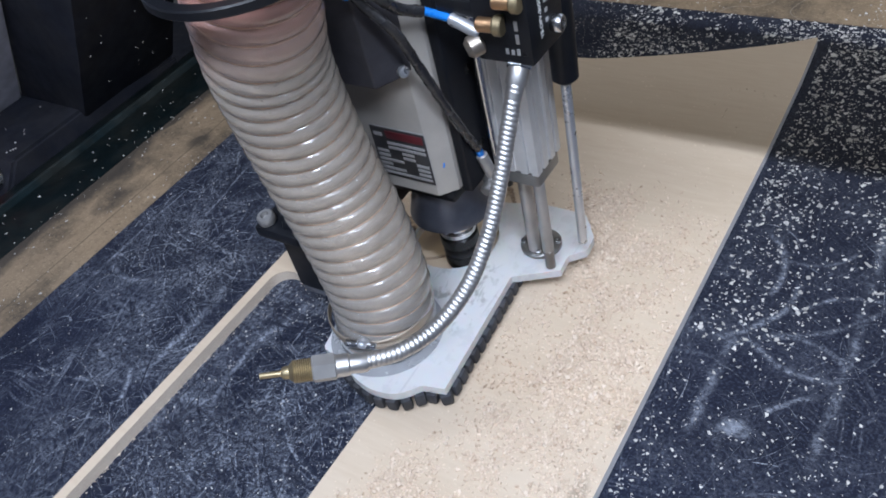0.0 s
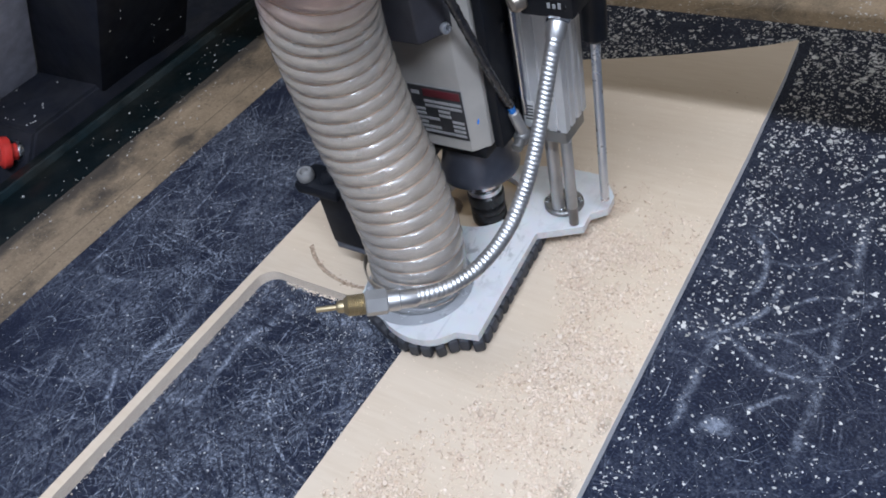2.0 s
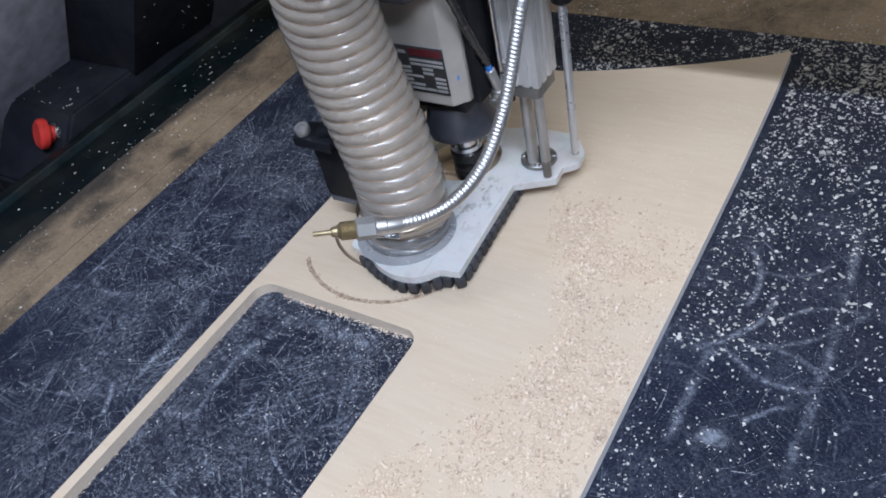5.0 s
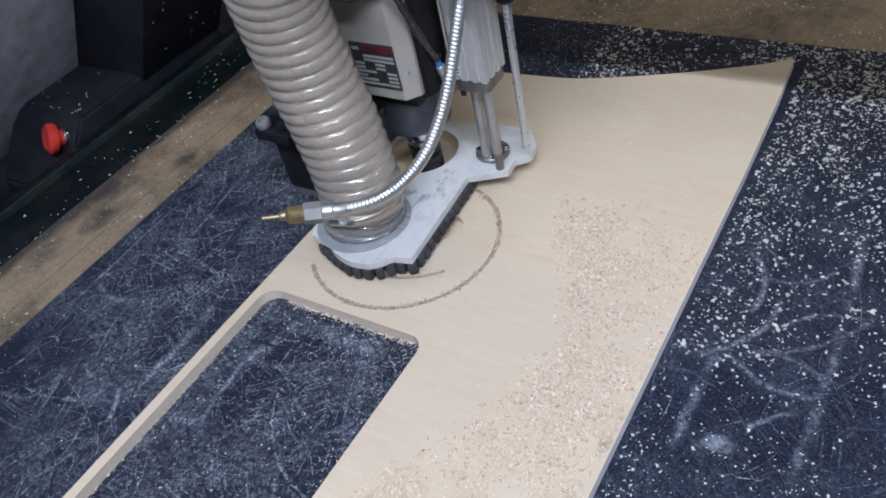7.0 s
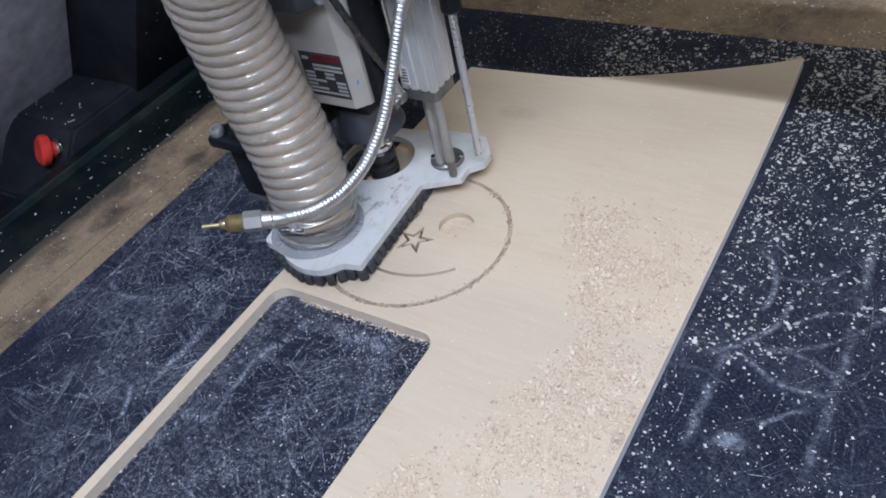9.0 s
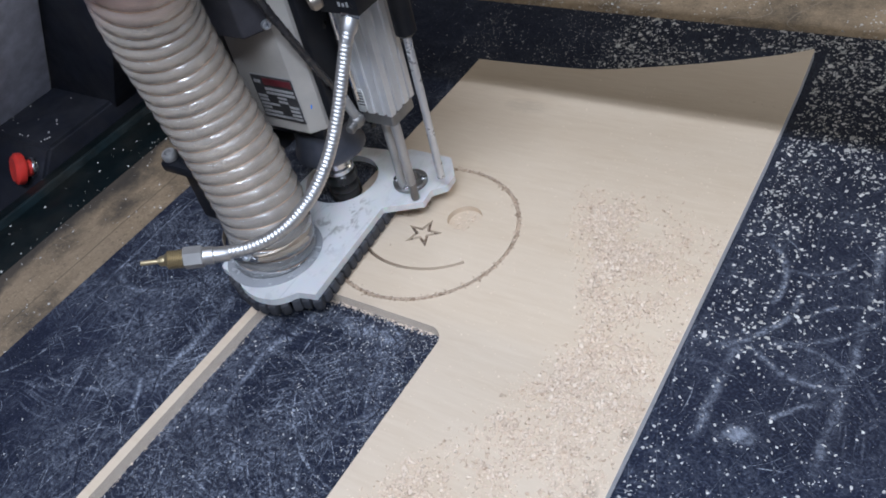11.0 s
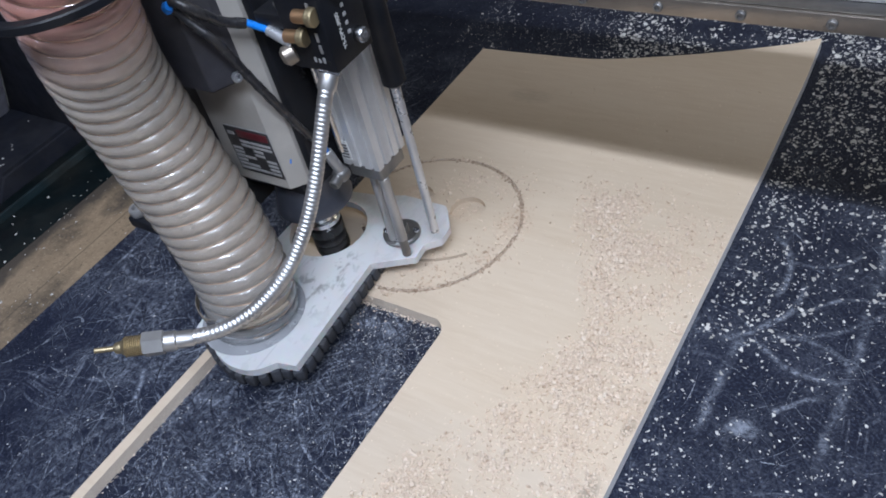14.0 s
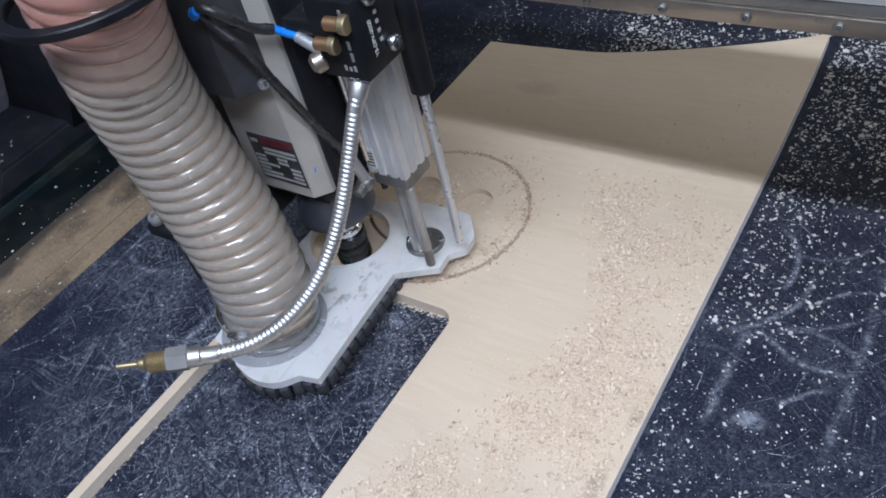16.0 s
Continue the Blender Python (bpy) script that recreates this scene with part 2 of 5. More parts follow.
def spoilboard():
    n = Nodes("stained_wooden_bed")
    base = n.mix(n.noise(30, 7, 0.75, n.scaled(1.8, 0.7, 1.0)), (0.135, 0.094, 0.056), (0.40, 0.29, 0.187))
    base = n.mix(n.ramp(n.noise(6.5, 7, 0.7), [(0.46, 0.0), (0.64, 0.85)]), base, (0.040, 0.032, 0.025))
    base = n.mix(n.ramp(n.noise(300, 4, 0.7), [(0.54, 0.0), (0.70, 0.6)]), base, (0.42, 0.32, 0.205))
    base = n.mix(n.ramp(n.noise(180, 4, 0.7), [(0.58, 0.0), (0.70, 0.7)]), base, (0.05, 0.04, 0.03))
    xyz = n.add("ShaderNodeSeparateXYZ")
    n.link(n.co, xyz.inputs[0])
    for cx, cy, sx, sy in ((-0.4466, -0.1015, 42.0, 26.0), (-0.4222, 0.0392, 55.0, 40.0), (-0.475, -0.045, 40.0, 16.0)):
        dx = n.math("MULTIPLY", n.math("ADD", xyz.outputs["X"], -cx), sx)
        dy = n.math("MULTIPLY", n.math("ADD", xyz.outputs["Y"], -cy), sy)
        far = n.math("ADD", n.math("MULTIPLY", dx, dx), n.math("MULTIPLY", dy, dy))
        base = n.mix(n.math("MULTIPLY", n.ramp(far, [(0.1, 0.8), (1.0, 0.0)]), n.ramp(n.noise(60, 4), [(0.3, 0.2), (0.6, 1.0)])), base, (0.035, 0.03, 0.026))
    edge = n.math("ADD", n.math("ADD", xyz.outputs["X"], 0.505), n.math("MULTIPLY", n.math("ADD", n.noise(13, 4, 0.6), -0.5), 0.09))
    base = n.mix(n.ramp(n.math("MULTIPLY", edge, 10.0), [(0.10, 0.85), (0.26, 0.0)]), base, (0.030, 0.026, 0.023))
    seam = n.math("ABSOLUTE", n.math("ADD", n.math("ADD", xyz.outputs["X"], 0.418), n.math("MULTIPLY", n.noise(9, 2), 0.004)))
    base = n.mix(n.ramp(n.math("MULTIPLY", seam, 400.0), [(0.2, 0.6), (0.6, 0.0)]), base, (0.06, 0.045, 0.03))
    ring = n.ramp(n.noise(7, 0.5, 0.4, None, 0.8), [(0.494, 0.0), (0.5, 0.35), (0.506, 0.0)])
    base = n.mix(n.math("MULTIPLY", ring, n.ramp(xyz.outputs["Y"], [(0.47, 0.0), (0.5, 1.0)])), base, (0.5, 0.44, 0.36))
    n.bump(n.noise(300, 5), 0.3, 0.0008)
    return n.set(base, 0.75, 0.0)


def hose_skin():
    n = Nodes("milky_ribbed_hose")
    base = n.mix(n.noise(16, 5, 0.6), (0.69, 0.61, 0.525), (0.77, 0.70, 0.615))
    base = n.mix(n.ramp(n.noise(40, 5, 0.7), [(0.5, 0.0), (0.75, 0.3)]), base, (0.52, 0.42, 0.33))
    z = n.add("ShaderNodeSeparateXYZ")
    n.link(n.co, z.inputs[0])
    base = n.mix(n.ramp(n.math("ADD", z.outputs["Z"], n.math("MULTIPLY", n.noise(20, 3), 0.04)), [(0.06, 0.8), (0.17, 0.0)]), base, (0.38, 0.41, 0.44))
    base = n.mix(n.ramp(n.math("ADD", z.outputs["Z"], n.math("MULTIPLY", n.noise(20, 3), 0.03)), [(0.340, 0.0), (0.405, 0.85)]), base, (0.90, 0.42, 0.35))
    n.bump(n.noise(30, 2), 0.08, 0.001)
    return n.set(base, n.math("ADD", 0.12, n.math("MULTIPLY", n.noise(50, 4), 0.2)), 0.0, Transmission_Weight=0.68, IOR=1.45, Coat_Weight=1.0, Coat_Roughness=0.12)


def smeared_white():
    n = Nodes("white_acetal")
    base = n.mix(n.noise(30, 5), (0.60, 0.595, 0.595), (0.70, 0.695, 0.69))
    xyz = n.add("ShaderNodeSeparateXYZ")
    n.link(n.co, xyz.inputs[0])
    dx = n.math("MULTIPLY", n.math("ADD", xyz.outputs["X"], -0.092), 26.0)
    dy = n.math("MULTIPLY", n.math("ADD", xyz.outputs["Y"], 0.105), 17.0)
    far = n.math("ADD", n.math("MULTIPLY", dx, dx), n.math("MULTIPLY", dy, dy))
    smear = n.math("MULTIPLY", n.ramp(far, [(0.1, 0.75), (1.0, 0.12)]), n.ramp(n.noise(75, 5, 0.65, n.scaled(1.0, 0.7, 1.0, 0.5), 0.5), [(0.52, 0.0), (0.60, 1.0)]))
    base = n.mix(smear, base, (0.24, 0.23, 0.22))
    scratch = n.ramp(n.noise(220, 2, 0.5, n.scaled(1.0, 0.06, 1.0, 0.15)), [(0.63, 0.0), (0.70, 0.35)])
    base = n.mix(scratch, base, (0.42, 0.42, 0.43))
    n.bump(n.noise(200, 4), 0.06, 0.0005)
    return n.set(base, n.math("ADD", 0.28, n.math("MULTIPLY", n.noise(50, 4), 0.25)), 0.0, Subsurface_Weight=0.15, Subsurface_Scale=0.01)


def chip_wood(name, dark, light, rough=0.8):
    """Wood crumbs, each of its own tint."""
    n = Nodes(name)
    own = n.add("ShaderNodeNewGeometry").outputs["Random Per Island"]
    base = n.mix(own, dark, light)
    base = n.mix(n.ramp(n.noise(900, 3), [(0.35, 0.0), (0.7, 0.25)]), base, tuple(c * 0.8 for c in dark))
    return n.set(base, rough, 0.0)


def scratch_film():
    """Pale plastic drawn up by the cutter, broken along its length."""
    n = Nodes("pale_scratches")
    own = n.add("ShaderNodeNewGeometry").outputs["Random Per Island"]
    tone = n.mix(n.ramp(own, [(0.15, 0.0), (1.0, 1.0)]), (0.025, 0.030, 0.047), (0.36, 0.39, 0.45))
    gaps = n.ramp(n.noise(260, 4, 0.75), [(0.43, 0.0), (0.58, 1.0)])
    wide = n.ramp(n.noise(26, 3, 0.6), [(0.34, 0.25), (0.58, 1.0)])
    base = n.mix(n.math("MULTIPLY", gaps, wide), (0.0075, 0.0095, 0.021), tone)
    return n.set(base, 0.6, 0.0, Specular_IOR_Level=0.28)


M_MAT = rubber_mat()
M_SCRATCH = scratch_film()
M_PLY, M_EDGE, M_BED = plywood_face(), plywood_edge(), spoilboard()
M_HOSE = hose_skin()
M_CLAMP = worn("brown_dusty_clamp", (0.34, 0.28, 0.22), 0.4, 0.5, spread=0.2, dust=0.2)
M_WIRE = worn("copper_wire_in_plastic", (0.66, 0.46, 0.33), 0.35, 0.0)
M_WHITE = smeared_white()
M_ACRYL = worn("smoky_clear_plastic", (0.44, 0.45, 0.47), 0.25, spread=0.1, dust=0.1, Transmission_Weight=0.3)
M_BRISTLE = worn("dark_brush_strip", (0.034, 0.036, 0.044), 0.7, spread=0.4, dust=0.08, grain=700, bump=0.5)
M_BLACK = worn("black_anodised", (0.008, 0.009, 0.012), 0.42, 0.0, dust=0.03, Specular_IOR_Level=0.25)
M_BLACKPAINT = worn("dark_grey_cover", (0.048, 0.047, 0.055), 0.5, dust=0.06, Specular_IOR_Level=0.3)
M_MOTOR = worn("warm_grey_enamel", (0.40, 0.375, 0.34), 0.42, spread=0.08, dust=0.12)
M_ALU = worn("anodised_aluminium", (0.72, 0.72, 0.72), 0.36, 0.55, spread=0.08, dust=0.05, grain=500)
M_ALUDARK = worn("dull_cast_metal", (0.25, 0.245, 0.24), 0.42, 0.8, spread=0.2, dust=0.12)
M_BRONZE = worn("brushed_bronze_steel", (0.33, 0.285, 0.24), 0.34, 0.85, spread=0.12, dust=0.08)
M_ROD = worn("dull_ground_rod", (0.40, 0.39, 0.38), 0.42, 0.6, spread=0.15, dust=0.1)
M_STEEL = worn("bright_steel", (0.62, 0.62, 0.63), 0.22, 1.0, spread=0.08, dust=0.02)
M_ZINC = worn("zinc_plated_steel", (0.60, 0.615, 0.64), 0.3, 0.7, spread=0.1, dust=0.03)
M_CHROME = worn("chrome", (0.56, 0.55, 0.54), 0.42, 0.95, spread=0.06, dust=0.03, bump=0.02)
M_DARKSTEEL = worn("blued_spindle_steel", (0.11, 0.12, 0.15), 0.38, 0.7, spread=0.2, dust=0.08)
M_NUT = worn("oiled_black_steel", (0.02, 0.02, 0.021), 0.3, 0.6, dust=0.04)
M_BRASS = worn("brass", (0.41, 0.33, 0.20), 0.48, 0.9, spread=0.12, dust=0.02)
M_COPPER = worn("copper_plunger", (0.55, 0.33, 0.18), 0.38, 0.9, spread=0.1, dust=0.02)
M_TAPE = worn("black_taped_cable", (0.020, 0.020, 0.023), 0.26, dust=0.08, grain=200)
M_BLUE = worn("blue_air_tube", (0.01, 0.22, 0.75), 0.3, dust=0.0)
M_PLATE = worn("nameplate_dark_print", (0.03, 0.03, 0.033), 0.4, dust=0.08)
M_PRINT = worn("nameplate_silver", (0.33, 0.325, 0.32), 0.4, dust=0.04)
M_REDPRINT = worn("nameplate_red", (0.11, 0.015, 0.022), 0.4, dust=0.04)
M_WHITEPRINT = worn("white_print", (0.62, 0.62, 0.60), 0.5, dust=0.0)
M_RED = worn("red_plastic", (0.72, 0.045, 0.035), 0.4, dust=0.03)
M_GREEN = worn("dark_green_enamel", (0.0020, 0.0058, 0.0070), 0.45, dust=0.03, Specular_IOR_Level=0.25)
# lighter green carries the highlight line along the rail's lip
M_LIP = worn("highlight_green", (0.008, 0.017, 0.020), 0.4, spread=0.5, dust=0.07)
M_GANTRY = worn("grey_gantry_paint", (0.11, 0.115, 0.135), 0.6, dust=0.05)
M_LEG = worn("pale_grey_leg_paint", (0.66, 0.65, 0.72), 0.6, dust=0.03)
M_GANTRYDARK = worn("charcoal_gantry_paint", (0.015, 0.017, 0.025), 0.6, dust=0.04, Specular_IOR_Level=0.25)
M_CHIP = chip_wood("pale_wood_chips", (0.66, 0.515, 0.39), (0.83, 0.70, 0.56))
M_CHIPDARK = chip_wood("toasted_wood_chips", (0.48, 0.35, 0.25), (0.72, 0.56, 0.42))
M_GROOVE = chip_wood("tan_wood_chips", (0.34, 0.24, 0.165), (0.66, 0.52, 0.39))
# dark wood tone holds the shade on the mouth and star floors
M_GROOVESHADE = worn("shaded_groove_wood", (0.17, 0.115, 0.08), 0.8, spread=0.35, dust=0.1)
# paler tone for the sheet's right-hand edge face
M_PALEEDGE = worn("pale_right_edge", (0.80, 0.78, 0.76), 0.5, spread=0.06, dust=0.1)
M_LINING = worn("dusty_hose_inside", (0.62, 0.55, 0.47), 0.8, spread=0.3, dust=0.2)
M_FLAKE = chip_wood("white_flakes", (0.36, 0.345, 0.32), (0.74, 0.72, 0.68), 0.7)
M_WALL = worn("workshop_wall_paint", (0.28, 0.30, 0.33), 0.8, dust=0.02, grain=30)
M_FLOOR = worn("workshop_concrete", (0.16, 0.16, 0.16), 0.8, dust=0.1, grain=30)

# ---- mesh helpers ----


def mesh_of(name, bm, *mats, smooth=True):
    me = bpy.data.meshes.new(name)
    bmesh.ops.recalc_face_normals(bm, faces=bm.faces)
    bm.to_mesh(me)
    bm.free()
    for m in mats:
        me.materials.append(m)
    if smooth:
        me.polygons.foreach_set("use_smooth", [True] * len(me.polygons))
        me.set_sharp_from_angle(angle=radians(38))
    return me


def part(name, bm, material, parent, label=""):
    ob = new(name, mesh_of(name, bm, material))
    ob.parent = parent
    return tagged(ob, label)


RIDERS = []


def rider(name, bm, material, label, category):
    """A thing of its own that travels with the router head."""
    ob = part(name, bm, material, None)
    RIDERS.append(ob)
    return tagged(ob, label, category)


def empty(name, label, category, group="", at=(0, 0, 0)):
    ob = new(name)
    ob.location = at
    ob.empty_display_size = 0.02
    return tagged(ob, label, category, group)


def box(x0, x1, y0, y1, z0, z1, bevel=0.001, bm=None, turn=None):
    b = bmesh.new()
    bmesh.ops.create_cube(b, size=1, matrix=Matrix.Diagonal((x1 - x0, y1 - y0, z1 - z0, 1)))
    if bevel:
        bmesh.ops.bevel(b, geom=b.edges[:], offset=bevel, segments=2, affect="EDGES", profile=0.5)
    m = Matrix.Translation(((x0 + x1) / 2, (y0 + y1) / 2, (z0 + z1) / 2))
    b.transform(m @ turn if turn else m)
    return join(bm, b)


def join(bm, b):
    if bm is None:
        return b
    me = bpy.data.meshes.new("tmp")
    b.to_mesh(me)
    b.free()
    bm.from_mesh(me)
    bpy.data.meshes.remove(me)
    return bm


def axis_matrix(p, q):
    """Takes +z at the origin to the way from p to q at p."""
    return Matrix.Translation(p) @ (Vector(q) - Vector(p)).to_track_quat("Z", "Y").to_matrix().to_4x4()


def lathe(profile, p=(0, 0, 0), q=(0, 0, 1), n=32, bm=None, closed=True):
    """Turns (radius, height) pairs about the way from p to q."""
    b = bmesh.new()
    rows = []
    for r, h in profile:
        rows.append([b.verts.new((r * math.cos(2 * math.pi * k / n), r * math.sin(2 * math.pi * k / n), h)) for k in range(n)])
    for a, c in zip(rows, rows[1:]):
        for k in range(n):
            b.faces.new((a[k], a[(k + 1) % n], c[(k + 1) % n], c[k]))
    if closed:
        b.faces.new(rows[0][::-1])
        b.faces.new(rows[-1])
    b.transform(axis_matrix(p, q))
    return join(bm, b)


def rod(p, q, r, n=20, bevel=0.0006, bm=None):
    h = (Vector(q) - Vector(p)).length
    e = min(bevel, r * 0.4)
    return lathe([(r - e, 0), (r, e), (r, h - e), (r - e, h)], p, q, n, bm)


def prism(outline, z0, z1, bevel=0.0, bm=None):
    b = bmesh.new()
    low = [b.verts.new((x, y, z0)) for x, y in outline]
    high = [b.verts.new((x, y, z1)) for x, y in outline]
    n = len(outline)
    top = b.faces.new(high)
    b.faces.new(low[::-1])
    for k in range(n):
        b.faces.new((low[k], low[(k + 1) % n], high[(k + 1) % n], high[k]))
    bmesh.ops.recalc_face_normals(b, faces=b.faces)
    if bevel:
        bmesh.ops.bevel(b, geom=[e for e in b.edges if abs(e.verts[0].co.z - e.verts[1].co.z) < 1e-6], offset=bevel, segments=2, affect="EDGES")
    return join(bm, b)


def spline(points, per=12):
    """A smooth line through the points (Catmull-Rom)."""
    P = [Vector(p) for p in points]
    P = [P[0] * 2 - P[1]] + P + [P[-1] * 2 - P[-2]]
    out = []
    for a, b, c, d in zip(P, P[1:], P[2:], P[3:]):
        for k in range(per):
            t = k / per
            out.append(0.5 * (2 * b + (c - a) * t + (2 * a - 5 * b + 4 * c - d) * t * t + (3 * b - a - 3 * c + d) * t ** 3))
    out.append(P[-2])
    return out


def resample(line, step):
    length = [0.0]
    for a, b in zip(line, line[1:]):
        length.append(length[-1] + (b - a).length)
    n = max(2, round(length[-1] / step))
    out, j = [], 0
    for k in range(n + 1):
        s = length[-1] * k / n
        while j < len(line) - 2 and length[j + 1] < s:
            j += 1
        f = (s - length[j]) / max(1e-9, length[j + 1] - length[j])
        out.append(line[j].lerp(line[j + 1], min(1.0, f)))
    return out, length[-1] / n


def sweep(line, radius, n=16, bm=None, caps=True, closed=False):
    """A tube along a line; radius(k, angle) or a number."""
    b = bmesh.new()
    rows = []
    side = None
    last = len(line) - 1
    for k, p in enumerate(line):
        if closed:
            tang = (line[(k + 1) % len(line)] - line[k - 1]).normalized()
        else:
            tang = (line[min(k + 1, last)] - line[max(k - 1, 0)]).normalized()
        if side is None:
            side = tang.orthogonal().normalized()
        side = (side - tang * side.dot(tang)).normalized()
        up = tang.cross(side)
        row = []
        for i in range(n):
            a = 2 * math.pi * i / n
            r = radius if isinstance(radius, (int, float)) else radius(k, a)
            row.append(b.verts.new(p + (side * math.cos(a) + up * math.sin(a)) * r))
        rows.append(row)
    pairs = list(zip(rows, rows[1:])) + ([(rows[-1], rows[0])] if closed else [])
    for a, c in pairs:
        for i in range(n):
            b.faces.new((a[i], a[(i + 1) % n], c[(i + 1) % n], c[i]))
    if caps and not closed:
        b.faces.new(rows[0][::-1])
        b.faces.new(rows[-1])
    return join(bm, b)


def socket_screw(name, p, q, r, h, material, parent):
    """A cap screw whose head rises from p towards q, with a sunk hexagon."""
    b = lathe([(r * 0.9, 0), (r, h * 0.15), (r, h * 0.8), (r * 0.85, h), (r * 0.52, h), (r * 0.48, h * 0.5)], p, q, 18)
    return part(name, b, material, parent)


def fillet(points, steps=6):
    """Rounds the corners of an outline of (x, y, radius)."""
    out = []
    n = len(points)
    for k, (x, y, r) in enumerate(points):
        p, a, b = Vector((x, y)), Vector(points[k - 1][:2]), Vector(points[(k + 1) % n][:2])
        if r <= 0:
            out.append((x, y))
            continue
        u, v = (a - p).normalized(), (b - p).normalized()
        half = u.angle(v) / 2
        cut = min(r / math.tan(half), (a - p).length * 0.49, (b - p).length * 0.49)
        rr = cut * math.tan(half)
        c = p + (u + v).normalized() * (rr / math.sin(half))
        s, e = p + u * cut - c, p + v * cut - c
        sweep_angle = s.angle_signed(e)
        for i in range(steps + 1):
            ang = -sweep_angle * i / steps
            out.append((c.x + s.x * math.cos(ang) - s.y * math.sin(ang), c.y + s.x * math.sin(ang) + s.y * math.cos(ang)))
    return out


# ---- room and machine bed ----
def slab(name, x0, x1, y0, y1, z0, z1, material, label, category, bevel=0.0):
    ob = new(name, mesh_of(name, box(x0, x1, y0, y1, z0, z1, bevel), material))
    return tagged(ob, label, category, kind="structure")


slab("floor", -4, 4, -4.5, 4, -0.95, -0.85, M_FLOOR, "grey concrete workshop floor under the machine", "floor")
slab("ceiling", -4, 4, -4.5, 4, 2.3, 2.4, M_WALL, "plain pale workshop ceiling", "ceiling")
slab("wall_north", -4, 4, 4.0, 4.1, -0.85, 2.3, M_WALL, "plain grey workshop wall", "wall")
slab("wall_south", -4, 4, -4.6, -4.5, -0.85, 2.3, M_WALL, "plain grey workshop wall", "wall")
slab("wall_west", -4.1, -4, -4.5, 4, -0.85, 2.3, M_WALL, "plain grey workshop wall", "wall")
slab("wall_east", 4, 4.1, -4.5, 4, -0.85, 2.3, M_WALL, "plain grey workshop wall", "wall")

slab("machine_frame", -0.505, 1.15, -1.1, 1.35, -0.85, -0.0452, M_GANTRYDARK, "plain dark steel frame under the machine bed", "machine frame")
bed = slab("machine_bed", -0.505, 1.15, -1.1, 1.35, -0.045, -0.004, M_BED, "stained brown wooden machine bed, dusty with chips", "machine bed", 0.001)
mat_ob = slab("cutting_mat", -0.3785, 1.10, -1.05, 0.487, -0.004, 0.0, M_MAT, "scuffed black rubber mat scratched by the cutter", "mat", 0.0008)

rail = empty("machine_rail", "dark green steel side rail along the machine bed", "rail")
part("beam", box(-0.600, -0.507, -1.1, 1.35, -0.30, -0.012, 0.003), M_GREEN, rail)
# lip coloured lighter than the beam to show its lit edge
part("lip", box(-0.606, -0.601, -1.1, 1.35, -0.10, -0.003, 0.0022), M_LIP, rail, "edge of the rail with its highlight in the colour")
part("guide", box(-0.634, -0.607, -1.1, 1.35, -0.10, -0.009, 0.002), M_GREEN, rail)
part("skirt", box(-1.2, -0.635, -1.1, 1.35, -0.34, -0.20, 0.003), M_GANTRYDARK, rail)

# ---- plywood sheet with its cut-out and the carved face ----
FACE = (-0.0225, -0.0103)


